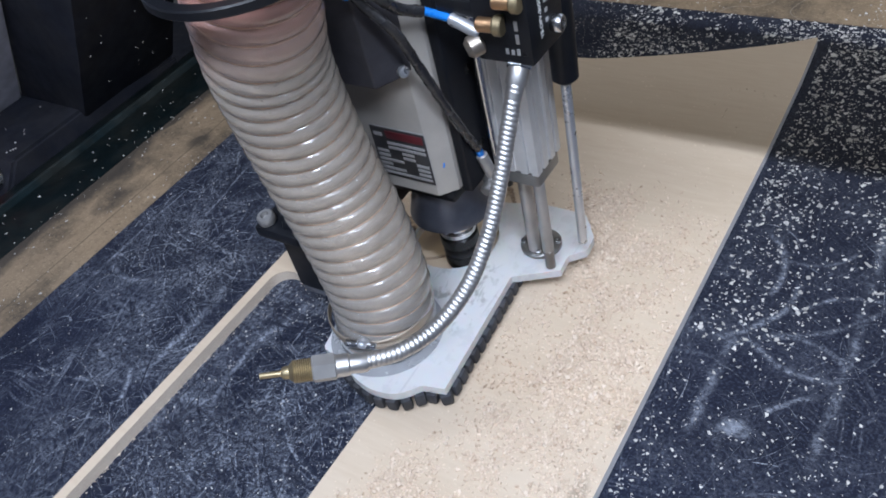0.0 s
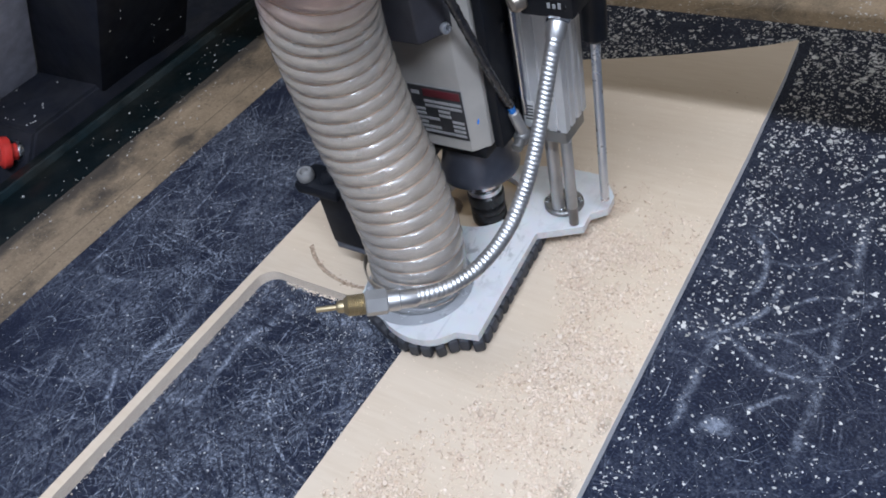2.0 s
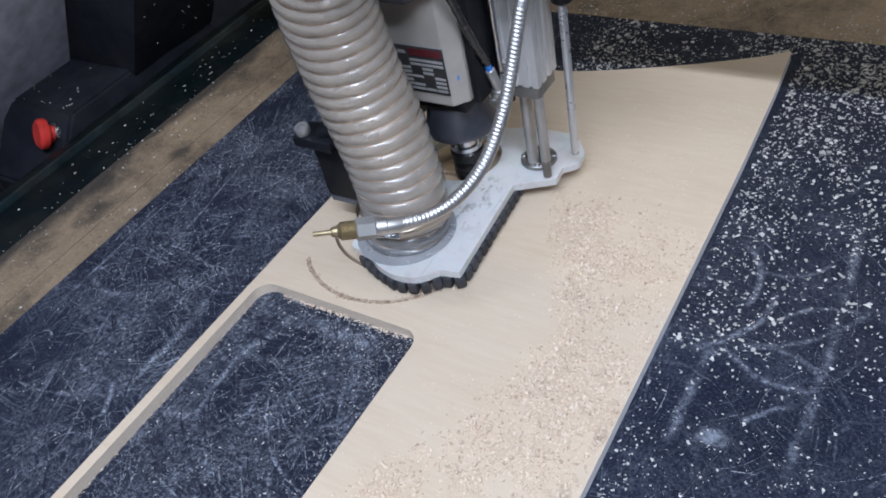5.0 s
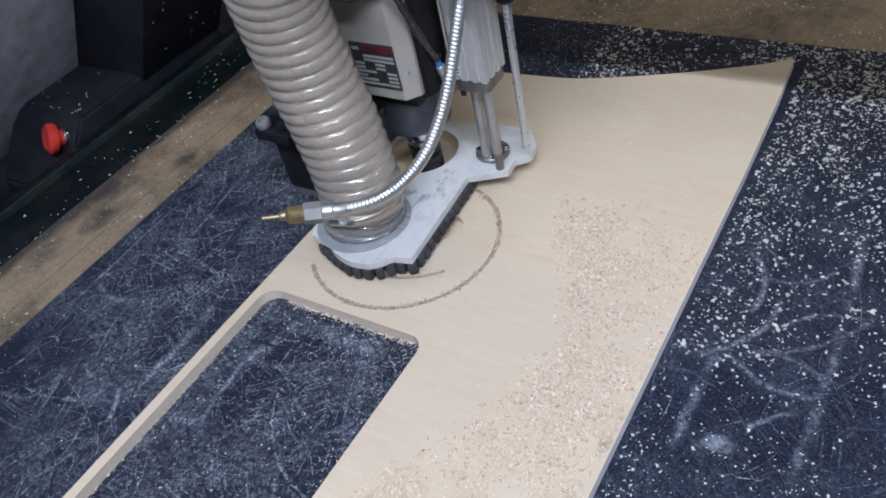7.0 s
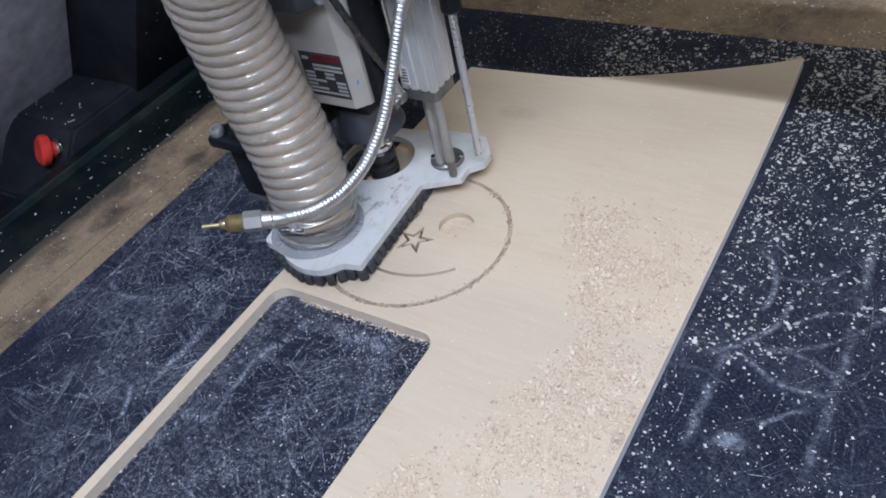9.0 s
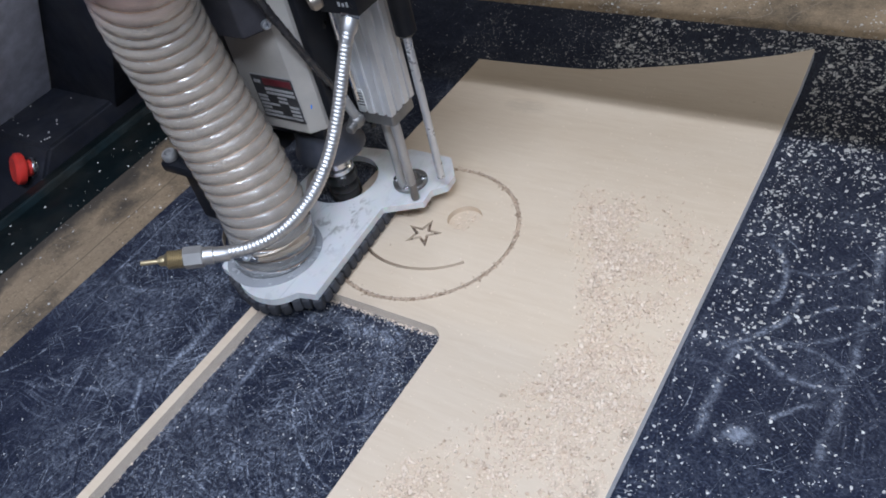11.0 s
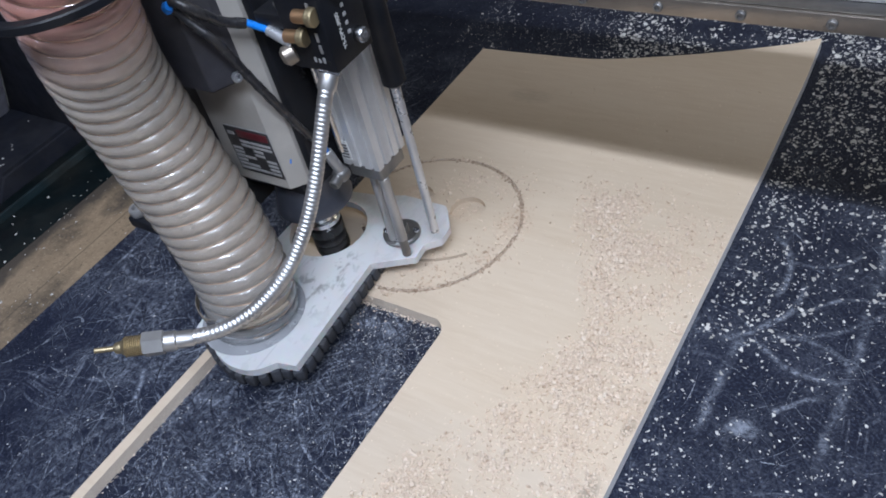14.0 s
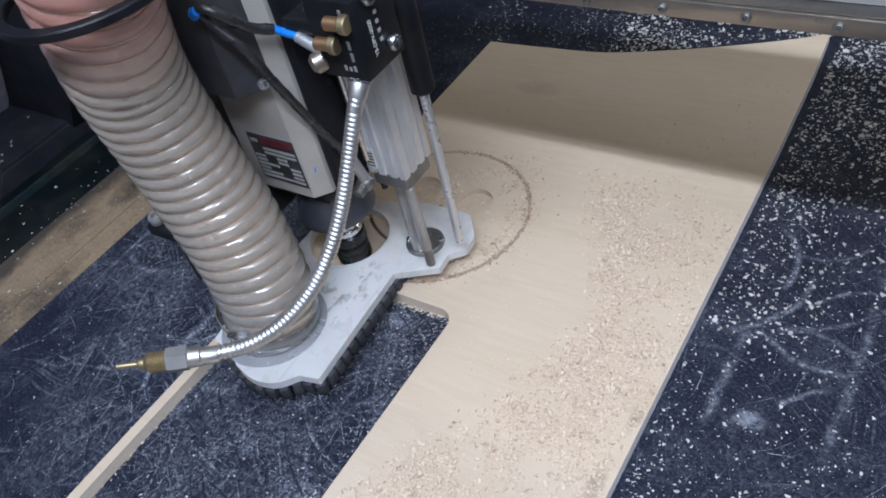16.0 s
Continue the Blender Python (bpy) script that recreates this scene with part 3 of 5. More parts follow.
def carved_sheet():
    far = spline([(-0.136, 0.3146, 0), (-0.0975, 0.3164, 0), (-0.048, 0.3196, 0), (0.014, 0.3248, 0), (0.056, 0.335, 0), (0.121, 0.358, 0), (0.182, 0.3835, 0), (0.241, 0.4125, 0), (0.2695, 0.4317, 0)], 6)
    outer = [(p.x, p.y) for p in far] + [(0.2715, 0.4290), (0.2755, 0.35), (0.2785, 0.20), (0.2795, -0.2), (0.280, -0.95)]
    cut = fillet([(0.0755, -0.95, 0), (0.0755, -0.127, 0.017), (-0.125, -0.127, 0.019), (-0.125, -0.95, 0)], 8)
    outline = outer + cut + [(-0.136, -0.95)]
    sheet = new("plywood_sheet", mesh_of("plywood_sheet", prism(outline, 0.0, 0.012), M_PLY, M_EDGE, M_PALEEDGE, smooth=False))
    cx, cy = FACE
    tools = []
    ring = bmesh.new()
    n = 112
    loops = []
    for r, z in ((0.1012, 0.0095), (0.1058, 0.0095), (0.1062, 0.02), (0.1008, 0.02)):
        loops.append([ring.verts.new((cx + r * math.cos(radians(-137 + 290 * k / n)), cy + r * math.sin(radians(-137 + 290 * k / n)), z)) for k in range(n + 1)])
    for a, b in zip(loops, loops[1:] + loops[:1]):
        for k in range(n):
            ring.faces.new((a[k], a[k + 1], b[k + 1], b[k]))
    ring.faces.new([l[0] for l in loops])
    ring.faces.new([l[n] for l in loops][::-1])
    tools.append(ring)
    for ex in (0.0115, -0.0560):
        tools.append(rod((ex, 0.0200, 0.0052), (ex, 0.0200, 0.03), 0.0195, 40, 0))
    star = [(-0.0205 + (0.0225 if k % 2 == 0 else 0.0088) * math.cos(radians(92 + 36 * k)), -0.0165 + (0.0225 if k % 2 == 0 else 0.0088) * math.sin(radians(92 + 36 * k))) for k in range(10)]
    inner = [(-0.0205 + (0.0125 if k % 2 == 0 else 0.0046) * math.cos(radians(92 + 36 * k)), -0.0165 + (0.0125 if k % 2 == 0 else 0.0046) * math.sin(radians(92 + 36 * k))) for k in range(10)]
    groove = bmesh.new()
    rows = [[groove.verts.new((x, y, z)) for x, y in line] for line, z in ((star, 0.02), (star, 0.0090), (inner, 0.0090), (inner, 0.02))]
    for a, b in zip(rows, rows[1:] + rows[:1]):
        for k in range(10):
            groove.faces.new((a[k], a[(k + 1) % 10], b[(k + 1) % 10], b[k]))
    tools.append(groove)
    mouth = []
    for k in range(33):
        a = radians(-136.5 + 93 * k / 32)
        mouth.append((-0.0225 + 0.0955 * math.cos(a), 0.0245 + 0.0955 * math.sin(a)))
    inside = [(-0.0225 + (x + 0.0225) * (0.0916 / 0.0955), 0.0245 + (y - 0.0245) * (0.0916 / 0.0955)) for x, y in mouth]
    tools.append(prism(mouth + inside[::-1], 0.0075, 0.02))
    cutters = []
    for b in tools:
        cutter = new("cutter", mesh_of("cutter", b, M_EDGE, smooth=False))
        mod = sheet.modifiers.new("cut", "BOOLEAN")
        mod.operation, mod.solver, mod.object = "DIFFERENCE", "EXACT", cutter
        cutters.append(cutter)
    bpy.context.view_layer.update()
    done = bpy.data.meshes.new_from_object(sheet.evaluated_get(bpy.context.evaluated_depsgraph_get()))
    sheet.modifiers.clear()
    sheet.data = done
    for c in cutters:
        bpy.data.objects.remove(c)
    done.materials.clear()
    done.materials.append(M_PLY)
    done.materials.append(M_EDGE)
    done.materials.append(M_PALEEDGE)
    done.materials.append(M_GROOVESHADE)
    done.materials.append(M_GROOVE)
    for p in done.polygons:
        floor_level = p.normal.z > 0.9 and p.center.z < 0.0115
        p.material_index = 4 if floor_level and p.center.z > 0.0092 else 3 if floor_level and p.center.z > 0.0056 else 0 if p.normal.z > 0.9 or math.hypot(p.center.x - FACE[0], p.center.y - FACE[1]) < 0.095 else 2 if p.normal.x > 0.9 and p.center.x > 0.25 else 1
    return tagged(sheet, "pale birch plywood sheet with a cut-out and a carved smiling face", "plywood sheet")


carved_sheet()

# ---- chips and flakes ----


def crumbs(places, sizes, thick=0.35, tumble=0.2, seed=1, ragged=0.25):
    """Small angular crumbs, each a bent lump, tilted at random."""
    rng = random.Random(seed)
    verts, faces = [], []
    for (x, y, z) in places:
        s = rng.uniform(*sizes) * (0.6 + 0.8 * rng.random() ** 3)
        a = rng.uniform(0, math.tau)
        el = rng.uniform(0.35, 1.0)
        h = s * thick * rng.uniform(0.4, 1.2)
        turn = Euler((rng.uniform(-tumble, tumble), rng.uniform(-tumble, tumble), a)).to_matrix()
        base = len(verts)
        k = rng.choice((4, 5, 5, 6))
        lump = []
        for f, zz in ((1.0, 0.0), (0.78, h)):
            for i in range(k):
                t = math.tau * i / k + rng.uniform(-ragged, ragged)
                g = rng.uniform(1.0 - 1.6 * ragged, 1.0 + ragged)
                u, v = math.cos(t) * s * f * g, math.sin(t) * s * f * el * g
                lump.append(turn @ Vector((u, v, zz + 0.25 * u * u / s)))
        low = min(p.z for p in lump)
        verts += [(x + p.x, y + p.y, z + p.z - low * 0.85) for p in lump]
        faces.append(tuple(base + k - 1 - i for i in range(k)))
        faces.append(tuple(base + k + i for i in range(k)))
        for i in range(k):
            j = (i + 1) % k
            faces.append((base + i, base + j, base + k + j, base + k + i))
    return verts, faces


def scatter(name, places, sizes, material, label, category, thick=0.35, seed=1, tumble=0.2, ragged=0.3):
    """Many crumbs joined into one mesh."""
    verts, faces = crumbs(places, sizes, thick, tumble, seed, ragged)
    me = bpy.data.meshes.new(name)
    me.from_pydata(verts, [], faces)
    me.materials.append(material)
    return tagged(new(name, me), label, category, kind="stuff")


def on_sheet(x, y):
    if not (-0.134 < x < 0.277 and -0.95 < y < 0.31):
        return False
    if -0.128 < x < 0.078 and y < -0.124:
        return False
    return True


def in_pocket(x, y):
    if 0.0995 < math.hypot(x - FACE[0], y - FACE[1]) < 0.1075:
        return True
    return min(math.hypot(x - 0.0115, y - 0.02), math.hypot(x + 0.056, y - 0.02), math.hypot(x + 0.0205, y + 0.0165)) < 0.021


rng = random.Random(7)
BAND = [(0.125, 0.080), (0.150, 0.050), (0.171, 0.006), (0.198, -0.055), (0.210, -0.110), (0.185, -0.160), (0.176, -0.211), (0.169, -0.238), (0.130, -0.285), (0.10, -0.33)]


def band_places(count, wide, z):
    out = []
    line = [Vector((*p, 0)) for p in BAND]
    line, _ = resample(spline(line, 8), 0.004)
    while len(out) < count:
        p = rng.choice(line)
        w = wide * (0.7 + 0.7 * (0.1 - p.y))
        x = p.x + abs(rng.gauss(0, w)) * 1.2 - 0.012 + rng.gauss(0, 0.006)
        y = p.y + rng.gauss(0, 0.02)
        if noise.noise((x * 28, y * 28, 0.3)) + rng.uniform(-0.42, 0.6) < 0:
            continue
        if on_sheet(x, y) and not in_pocket(x, y):
            out.append((x, y, z + (0.0012 if rng.random() < 0.2 else 0.0)))
    return out


scatter("wood_chips", band_places(11500, 0.080, 0.012), (0.0009, 0.0022), M_CHIP, "pale curled wood chips strewn on the plywood", "wood chips", thick=0.7, seed=3, tumble=0.65)
scatter("toasted_chips", band_places(1900, 0.070, 0.012), (0.0007, 0.0018), M_CHIPDARK, "browner wood crumbs among the chips on the plywood", "wood chips", thick=0.6, seed=4, tumble=0.6)

fine = []
while len(fine) < 2600:
    x, y = rng.uniform(-0.13, 0.276), rng.uniform(-0.42, 0.33)
    if on_sheet(x, y) and not in_pocket(x, y) and rng.random() < (0.15 + 0.85 * min(1, max(0, (x + 0.02) / 0.2))):
        fine.append((x, y, 0.012))
scatter("wood_dust", fine, (0.0005, 0.0012), M_CHIP, "fine wood dust scattered over the plywood", "wood dust", seed=5, thick=0.7, tumble=0.5)

groove = []
for _ in range(2300):
    a = radians(rng.uniform(-137, 153))
    if noise.noise((math.cos(a) * 4, math.sin(a) * 4, 2.0)) + rng.uniform(-0.35, 0.6) < 0:
        continue
    r = rng.gauss(0.1035, 0.0021)
    groove.append((FACE[0] + r * math.cos(a), FACE[1] + r * math.sin(a), rng.uniform(0.0095, 0.0112)))
scatter("groove_chips", groove, (0.0009, 0.0021), M_GROOVE, "brown chips packed in the carved ring", "wood chips", thick=0.8, seed=6, tumble=0.7)
eyes = []
for ex in (0.0115, -0.0560):
    for _ in range(70):
        a, r = rng.uniform(0, math.tau), 0.0165 * math.sqrt(rng.random())
        eyes.append((ex + r * math.cos(a), 0.02 + r * math.sin(a), 0.0053))
scatter("pocket_chips", eyes, (0.0008, 0.0020), M_CHIP, "pale chips lying in the round pockets", "wood chips", thick=0.7, seed=8, tumble=0.6)

# chips that the brush takes along and throws out again: where they lie at the start, when the brush
# reaches them, where they come to lie at last, and when
SWEPT = []


def chip_patch(x0, y0, start, x1, y1, taken, count, spread, seed):
    r4 = random.Random(seed)
    places = [(r4.gauss(0, spread), r4.gauss(0, spread), 0.0) for _ in range(count)]
    ob = scatter("swept_chips", places, (0.0009, 0.0022), M_CHIP if seed % 3 else M_CHIPDARK, "loose wood chips that the dust shoe brushes along", "wood chips", thick=0.8, seed=seed, tumble=0.75)
    SWEPT.append((ob, x0, y0, start, x1, y1, taken))


def head_at(t):
    for a, b in zip(HEAD_PATH, HEAD_PATH[1:]):
        if a[0] <= t <= b[0]:
            f = (t - a[0]) / (b[0] - a[0])
            return a[1] + (b[1] - a[1]) * f, a[2] + (b[2] - a[2]) * f
    return HEAD_PATH[-1][1:3]


def swept_chips(thing, x0, y0, start, x1, y1, taken):
    """Rest, ride along under the shoe, and rest again."""
    rows = [(0.0, pose(x0, y0, 0.012)), (start, pose(x0, y0, 0.012))]
    t = start + 0.5
    while t < taken:
        hx, hy = head_at(t)
        rows.append((t, pose(hx + 0.075, hy - 0.135, 0.0135)))
        t += 0.5
    rows += [(taken + 0.4, pose(x1, y1, 0.012)), (16.0, pose(x1, y1, 0.012))]
    walk(thing, rows)


for k, (x0, y0, start) in enumerate(((0.146, -0.115, 0.3), (0.150, -0.080, 0.8), (0.160, -0.150, 0.2), (0.152, -0.040, 1.6), (0.160, -0.010, 2.0), (0.172, -0.060, 1.2), (0.165, 0.020, 2.4), (0.150, 0.050, 3.0), (0.135, 0.075, 3.6), (0.168, -0.100, 0.6), (0.115, 0.095, 4.2), (0.150, -0.175, 0.4))):
    a = k * 2.4
    chip_patch(x0, y0, start, 0.020 + 0.052 * math.cos(a), 0.000 + 0.075 * math.sin(a), 12.3 + 0.16 * k, 105, 0.0125 + 0.002 * (k % 4), 70 + k)


def flake_places(count, x0, x1, y0, y1, clump, z=0.0, near=None, seed=11):
    r2 = random.Random(seed)
    out = []
    while len(out) < count:
        x, y = r2.uniform(x0, x1), r2.uniform(y0, y1)
        if on_sheet(x, y) and y < 0.45 and -0.14 < x < 0.283:
            continue
        if -0.14 < x < 0.283 and 0.28 < y < 0.45 and y < 0.33 + max(0, x) * 0.42:
            continue
        keep = 0.5 + clump * noise.noise((x * 14, y * 14, seed * 1.7))
        if near is not None:
            keep *= near(x, y)
        if r2.random() < keep:
            out.append((x, y, z))
    return out


edge_bias = lambda x, y: 0.30 + 0.75 * math.exp(-abs(x - 0.285) / 0.06) + (0.55 if y > 0.12 else 0.0)
scatter("white_flakes", flake_places(6800, 0.284, 0.72, -0.40, 0.485, 0.55, near=edge_bias), (0.0006, 0.0021), M_FLAKE, "white flakes strewn over the black mat", "flakes", seed=12, ragged=0.42)
scatter("white_flakes", flake_places(1500, 0.284, 0.72, -0.05, 0.485, 0.9, near=edge_bias, seed=19), (0.0014, 0.0034), M_FLAKE, "larger white flakes strewn over the mat", "flakes", seed=22, ragged=0.45)
scatter("white_flakes", flake_places(4500, 0.284, 0.72, -0.40, 0.485, 0.3, seed=23), (0.0003, 0.0007), M_FLAKE, "fine pale dust grains on the mat", "flakes", seed=24)
scatter("white_flakes", flake_places(2600, 0.02, 0.72, 0.34, 0.485, 0.7, seed=21), (0.0012, 0.0034), M_FLAKE, "larger white flakes on the far end of the mat", "flakes", seed=13, ragged=0.45)
scatter("white_flakes", flake_places(1000, -0.377, -0.138, -0.5, 0.48, 0.8, seed=31), (0.0004, 0.0012), M_FLAKE, "scattered pale crumbs on the scuffed mat", "flakes", seed=14)
scatter("white_flakes", flake_places(2600, -0.2, 0.72, 0.33, 0.487, 0.8, seed=61), (0.0006, 0.0015), M_FLAKE, "fine pale flakes on the far end of the mat", "flakes", seed=62)
cut_flakes = []
r3 = random.Random(5)
while len(cut_flakes) < 1900:
    x, y = r3.uniform(-0.123, 0.073), r3.uniform(-0.5, -0.13)
    if r3.random() < 0.10 + 0.6 * math.exp((y + 0.13) / 0.035) * (0.4 + 6 * max(0, x + 0.03)) + 0.5 * math.exp((x - 0.073) / 0.012):
        cut_flakes.append((x, y, 0.0))
scatter("cut_out_crumbs", cut_flakes, (0.0004, 0.0013), M_FLAKE, "pale crumbs on the mat inside the cut-out", "flakes", seed=15)
scatter("white_flakes", flake_places(420, -0.503, -0.38, -0.5, 0.9, 1.0, -0.004, seed=41), (0.0009, 0.0018), M_FLAKE, "pale flakes on the wooden bed", "flakes", seed=16)
scatter("white_flakes", flake_places(2200, -0.2, 0.8, 0.49, 0.80, 1.2, -0.004, seed=51), (0.0009, 0.0024), M_FLAKE, "pale flakes on the wooden bed", "flakes", seed=17)
fringe = []
while len(fringe) < 1300:
    y = r3.uniform(-0.5, -0.13)
    fringe.append((r3.choice((-0.1365 - abs(r3.gauss(0, 0.0018)), -0.1245 + abs(r3.gauss(0, 0.0010)), 0.0750 - abs(r3.gauss(0, 0.0015)))), y, 0.0))
    fringe.append((r3.uniform(-0.10, 0.06), -0.1275 - abs(r3.gauss(0, 0.002)), 0.0))
scatter("sawdust_fringe", fringe, (0.0004, 0.0012), M_CHIP, "sawdust and splinters along the cut plywood edges", "sawdust", seed=26)
rail_flakes = [(r3.uniform(-0.53, -0.508), r3.uniform(-0.4, 0.7), -0.012) for _ in range(120)] + [(r3.uniform(-0.595, -0.53), r3.uniform(-0.4, 0.7), -0.012) for _ in range(130)]
scatter("white_flakes", rail_flakes, (0.0012, 0.0022), M_FLAKE, "pale flakes on the dark rail", "flakes", seed=18)

# ---- scratches on the mat ----
def mat_scratches(name, areas, label, seed):
    """Fine arcs that the cutter has drawn, thin raised burrs on the mat."""
    r5 = random.Random(seed)
    verts, faces = [], []
    for count, x0, x1, y0, y1, radius, reach, wide in areas:
        made = 0
        while made < count:
            x, y = r5.uniform(x0, x1), r5.uniform(y0, y1)
            if noise.noise((x * 9, y * 9, seed * 0.37)) + r5.uniform(-0.25, 0.55) < 0 or r5.random() > 0.15 + (1.6 * x + y + 0.9) / 0.45:
                continue
            made += 1
            rad = math.exp(r5.uniform(math.log(radius[0]), math.log(radius[1]))) * r5.choice((-1, 1))
            ang = r5.choice((0.35, 1.0, 1.75, 2.35, 2.75)) + r5.gauss(0, 0.35)
            length = r5.uniform(*reach)
            n = max(3, int(length / 0.005))
            w = r5.uniform(*wide)
            px_, py_ = x, y
            base, row = len(verts), 0
            for k in range(n + 1):
                if not (x0 < px_ < x1 and y0 < py_ < y1):
                    break
                ww = w * min(1.0, 0.25 + 3.0 * min(k, n - k) / n) * r5.uniform(0.6, 1.2)
                nx, ny = -math.sin(ang), math.cos(ang)
                verts += [(px_ + nx * ww, py_ + ny * ww, 0.00012), (px_, py_, 0.0004), (px_ - nx * ww, py_ - ny * ww, 0.00012)]
                if row:
                    a = base + 3 * row
                    faces += [(a - 3, a, a + 1, a - 2), (a - 2, a + 1, a + 2, a - 1)]
                row += 1
                px_, py_ = px_ + math.cos(ang) * length / n, py_ + math.sin(ang) * length / n
                ang += length / n / rad
    me = bpy.data.meshes.new(name)
    me.from_pydata(verts, [], faces)
    me.materials.append(M_SCRATCH)
    return tagged(new(name, me), label, "scratches", kind="stuff")


mat_scratches("mat_scratches", [(1050, -0.375, -0.139, -0.45, 0.12, (0.010, 0.25), (0.010, 0.060), (0.00028, 0.00070)), (110, -0.375, -0.139, -0.45, 0.10, (0.06, 0.6), (0.03, 0.11), (0.0007, 0.0016))], "fine pale cutter scratches on the black mat", 3)
mat_scratches("mat_scratches", [(950, -0.122, 0.072, -0.45, -0.131, (0.010, 0.25), (0.010, 0.055), (0.00028, 0.00070)), (80, -0.122, 0.072, -0.45, -0.131, (0.1, 1.0), (0.04, 0.12), (0.0007, 0.0016))], "fine pale scratches on the mat inside the cut-out", 4)
mat_scratches("mat_scratches", [(260, 0.283, 0.72, -0.45, 0.25, (0.03, 0.6), (0.02, 0.10), (0.00025, 0.00055))], "sparse fine scratches on the black mat", 5)

# ---- the router head; it rides along the gantry ----
head = empty("router_head", "dark router carriage with covers, plates and limit rods", "router head")
RIDERS.append(head)
TOOL = (0.069, -0.0587)


def dust_shoe():
    out = fillet([(0.009, -0.210, 0.006), (0.036, -0.2145, 0.03), (0.052, -0.2245, 0.03), (0.076, -0.2315, 0.05), (0.102, -0.2265, 0.03), (0.1165, -0.209, 0.004), (0.1365, -0.2045, 0.001),
                  (0.1268, -0.070, 0.004), (0.166, -0.0465, 0.002), (0.1645, -0.0275, 0.005), (0.178, -0.0145, 0.007), (0.1765, 0.004, 0.008), (0.156, 0.031, 0.008),
                  (0.102, 0.031, 0.006), (0.078, 0.022, 0.01), (0.020, 0.014, 0.012), (0.004, -0.02, 0.012), (0.004, -0.10, 0.01), (0.0, -0.17, 0.02)], 5)
    hole = [(0.050 + 0.043 * math.cos(math.tau * k / 40), -0.042 + 0.043 * math.sin(math.tau * k / 40)) for k in range(40)]
    bm = bmesh.new()
    for z in (0.0278, 0.036):
        edges = []
        for line in (out, hole):
            vs = [bm.verts.new((x, y, z)) for x, y in line]
            edges += [bm.edges.new((vs[k], vs[(k + 1) % len(vs)])) for k in range(len(vs))]
        bmesh.ops.triangle_fill(bm, use_beauty=True, edges=edges)
    bm.verts.ensure_lookup_table()
    n1, n2 = len(out), len(hole)
    for start, n in ((0, n1), (n1, n2)):
        for k in range(n):
            a, b = start + k, start + (k + 1) % n
            bm.faces.new((bm.verts[a], bm.verts[b], bm.verts[b + n1 + n2], bm.verts[a + n1 + n2]))
    shoe = rider("dust_shoe", bm, M_WHITE, "smeared white plastic dust shoe with black brush skirt", "dust shoe")
    # brush blocks round the front and along the long side
    edge = [(0.022, -0.2095), (0.050, -0.2215), (0.076, -0.2285), (0.101, -0.2230), (0.1170, -0.2060), (0.1340, -0.2010), (0.1305, -0.150), (0.1275, -0.110), (0.1245, -0.0675), (0.1235, -0.0480)]
    line, _ = resample([Vector((x, y, 0)) for x, y in edge], 0.0005)
    total = len(line)
    rb = random.Random(3)
    k, step = 6, 24
    while k < total - 6:
        p = line[k]
        tang = (line[min(k + 6, total - 1)] - line[max(k - 6, 0)]).normalized()
        w = 0.0051 + rb.uniform(-0.0005, 0.0005)
        rot = Matrix.Rotation(math.atan2(tang.y, tang.x), 4, "Z") @ Matrix.Rotation(rb.uniform(-0.10, 0.10), 4, "X") @ Matrix.Rotation(rb.uniform(-0.16, 0.05), 4, "Y")
        b = box(-w, w, -0.0060, 0.0060, -0.0085, 0.0058, 0.0026, turn=rot)
        b.transform(Matrix.Translation((p.x, p.y, 0.0222)))
        part("bristle_block", b, M_BRISTLE, shoe)
        k += step
    # spigot under the hose
    part("spigot", lathe([(0.0520, 0), (0.0525, 0.0006), (0.0505, 0.0012), (0.0420, 0.0022), (0.0420, 0.012), (0.040, 0.012), (0.040, 0.0)], (0.0535, -0.1700, 0.036), (0.0535, -0.1700, 1), 40), M_ACRYL, shoe)
    return shoe


dust_shoe()

HOSE_LINE = [(0.0545, -0.169, 0.038), (0.0555, -0.163, 0.09), (0.0475, -0.161, 0.155), (0.0385, -0.164, 0.215), (0.0375, -0.170, 0.27), (0.0435, -0.178, 0.32), (0.0590, -0.185, 0.365), (0.084, -0.193, 0.45)]


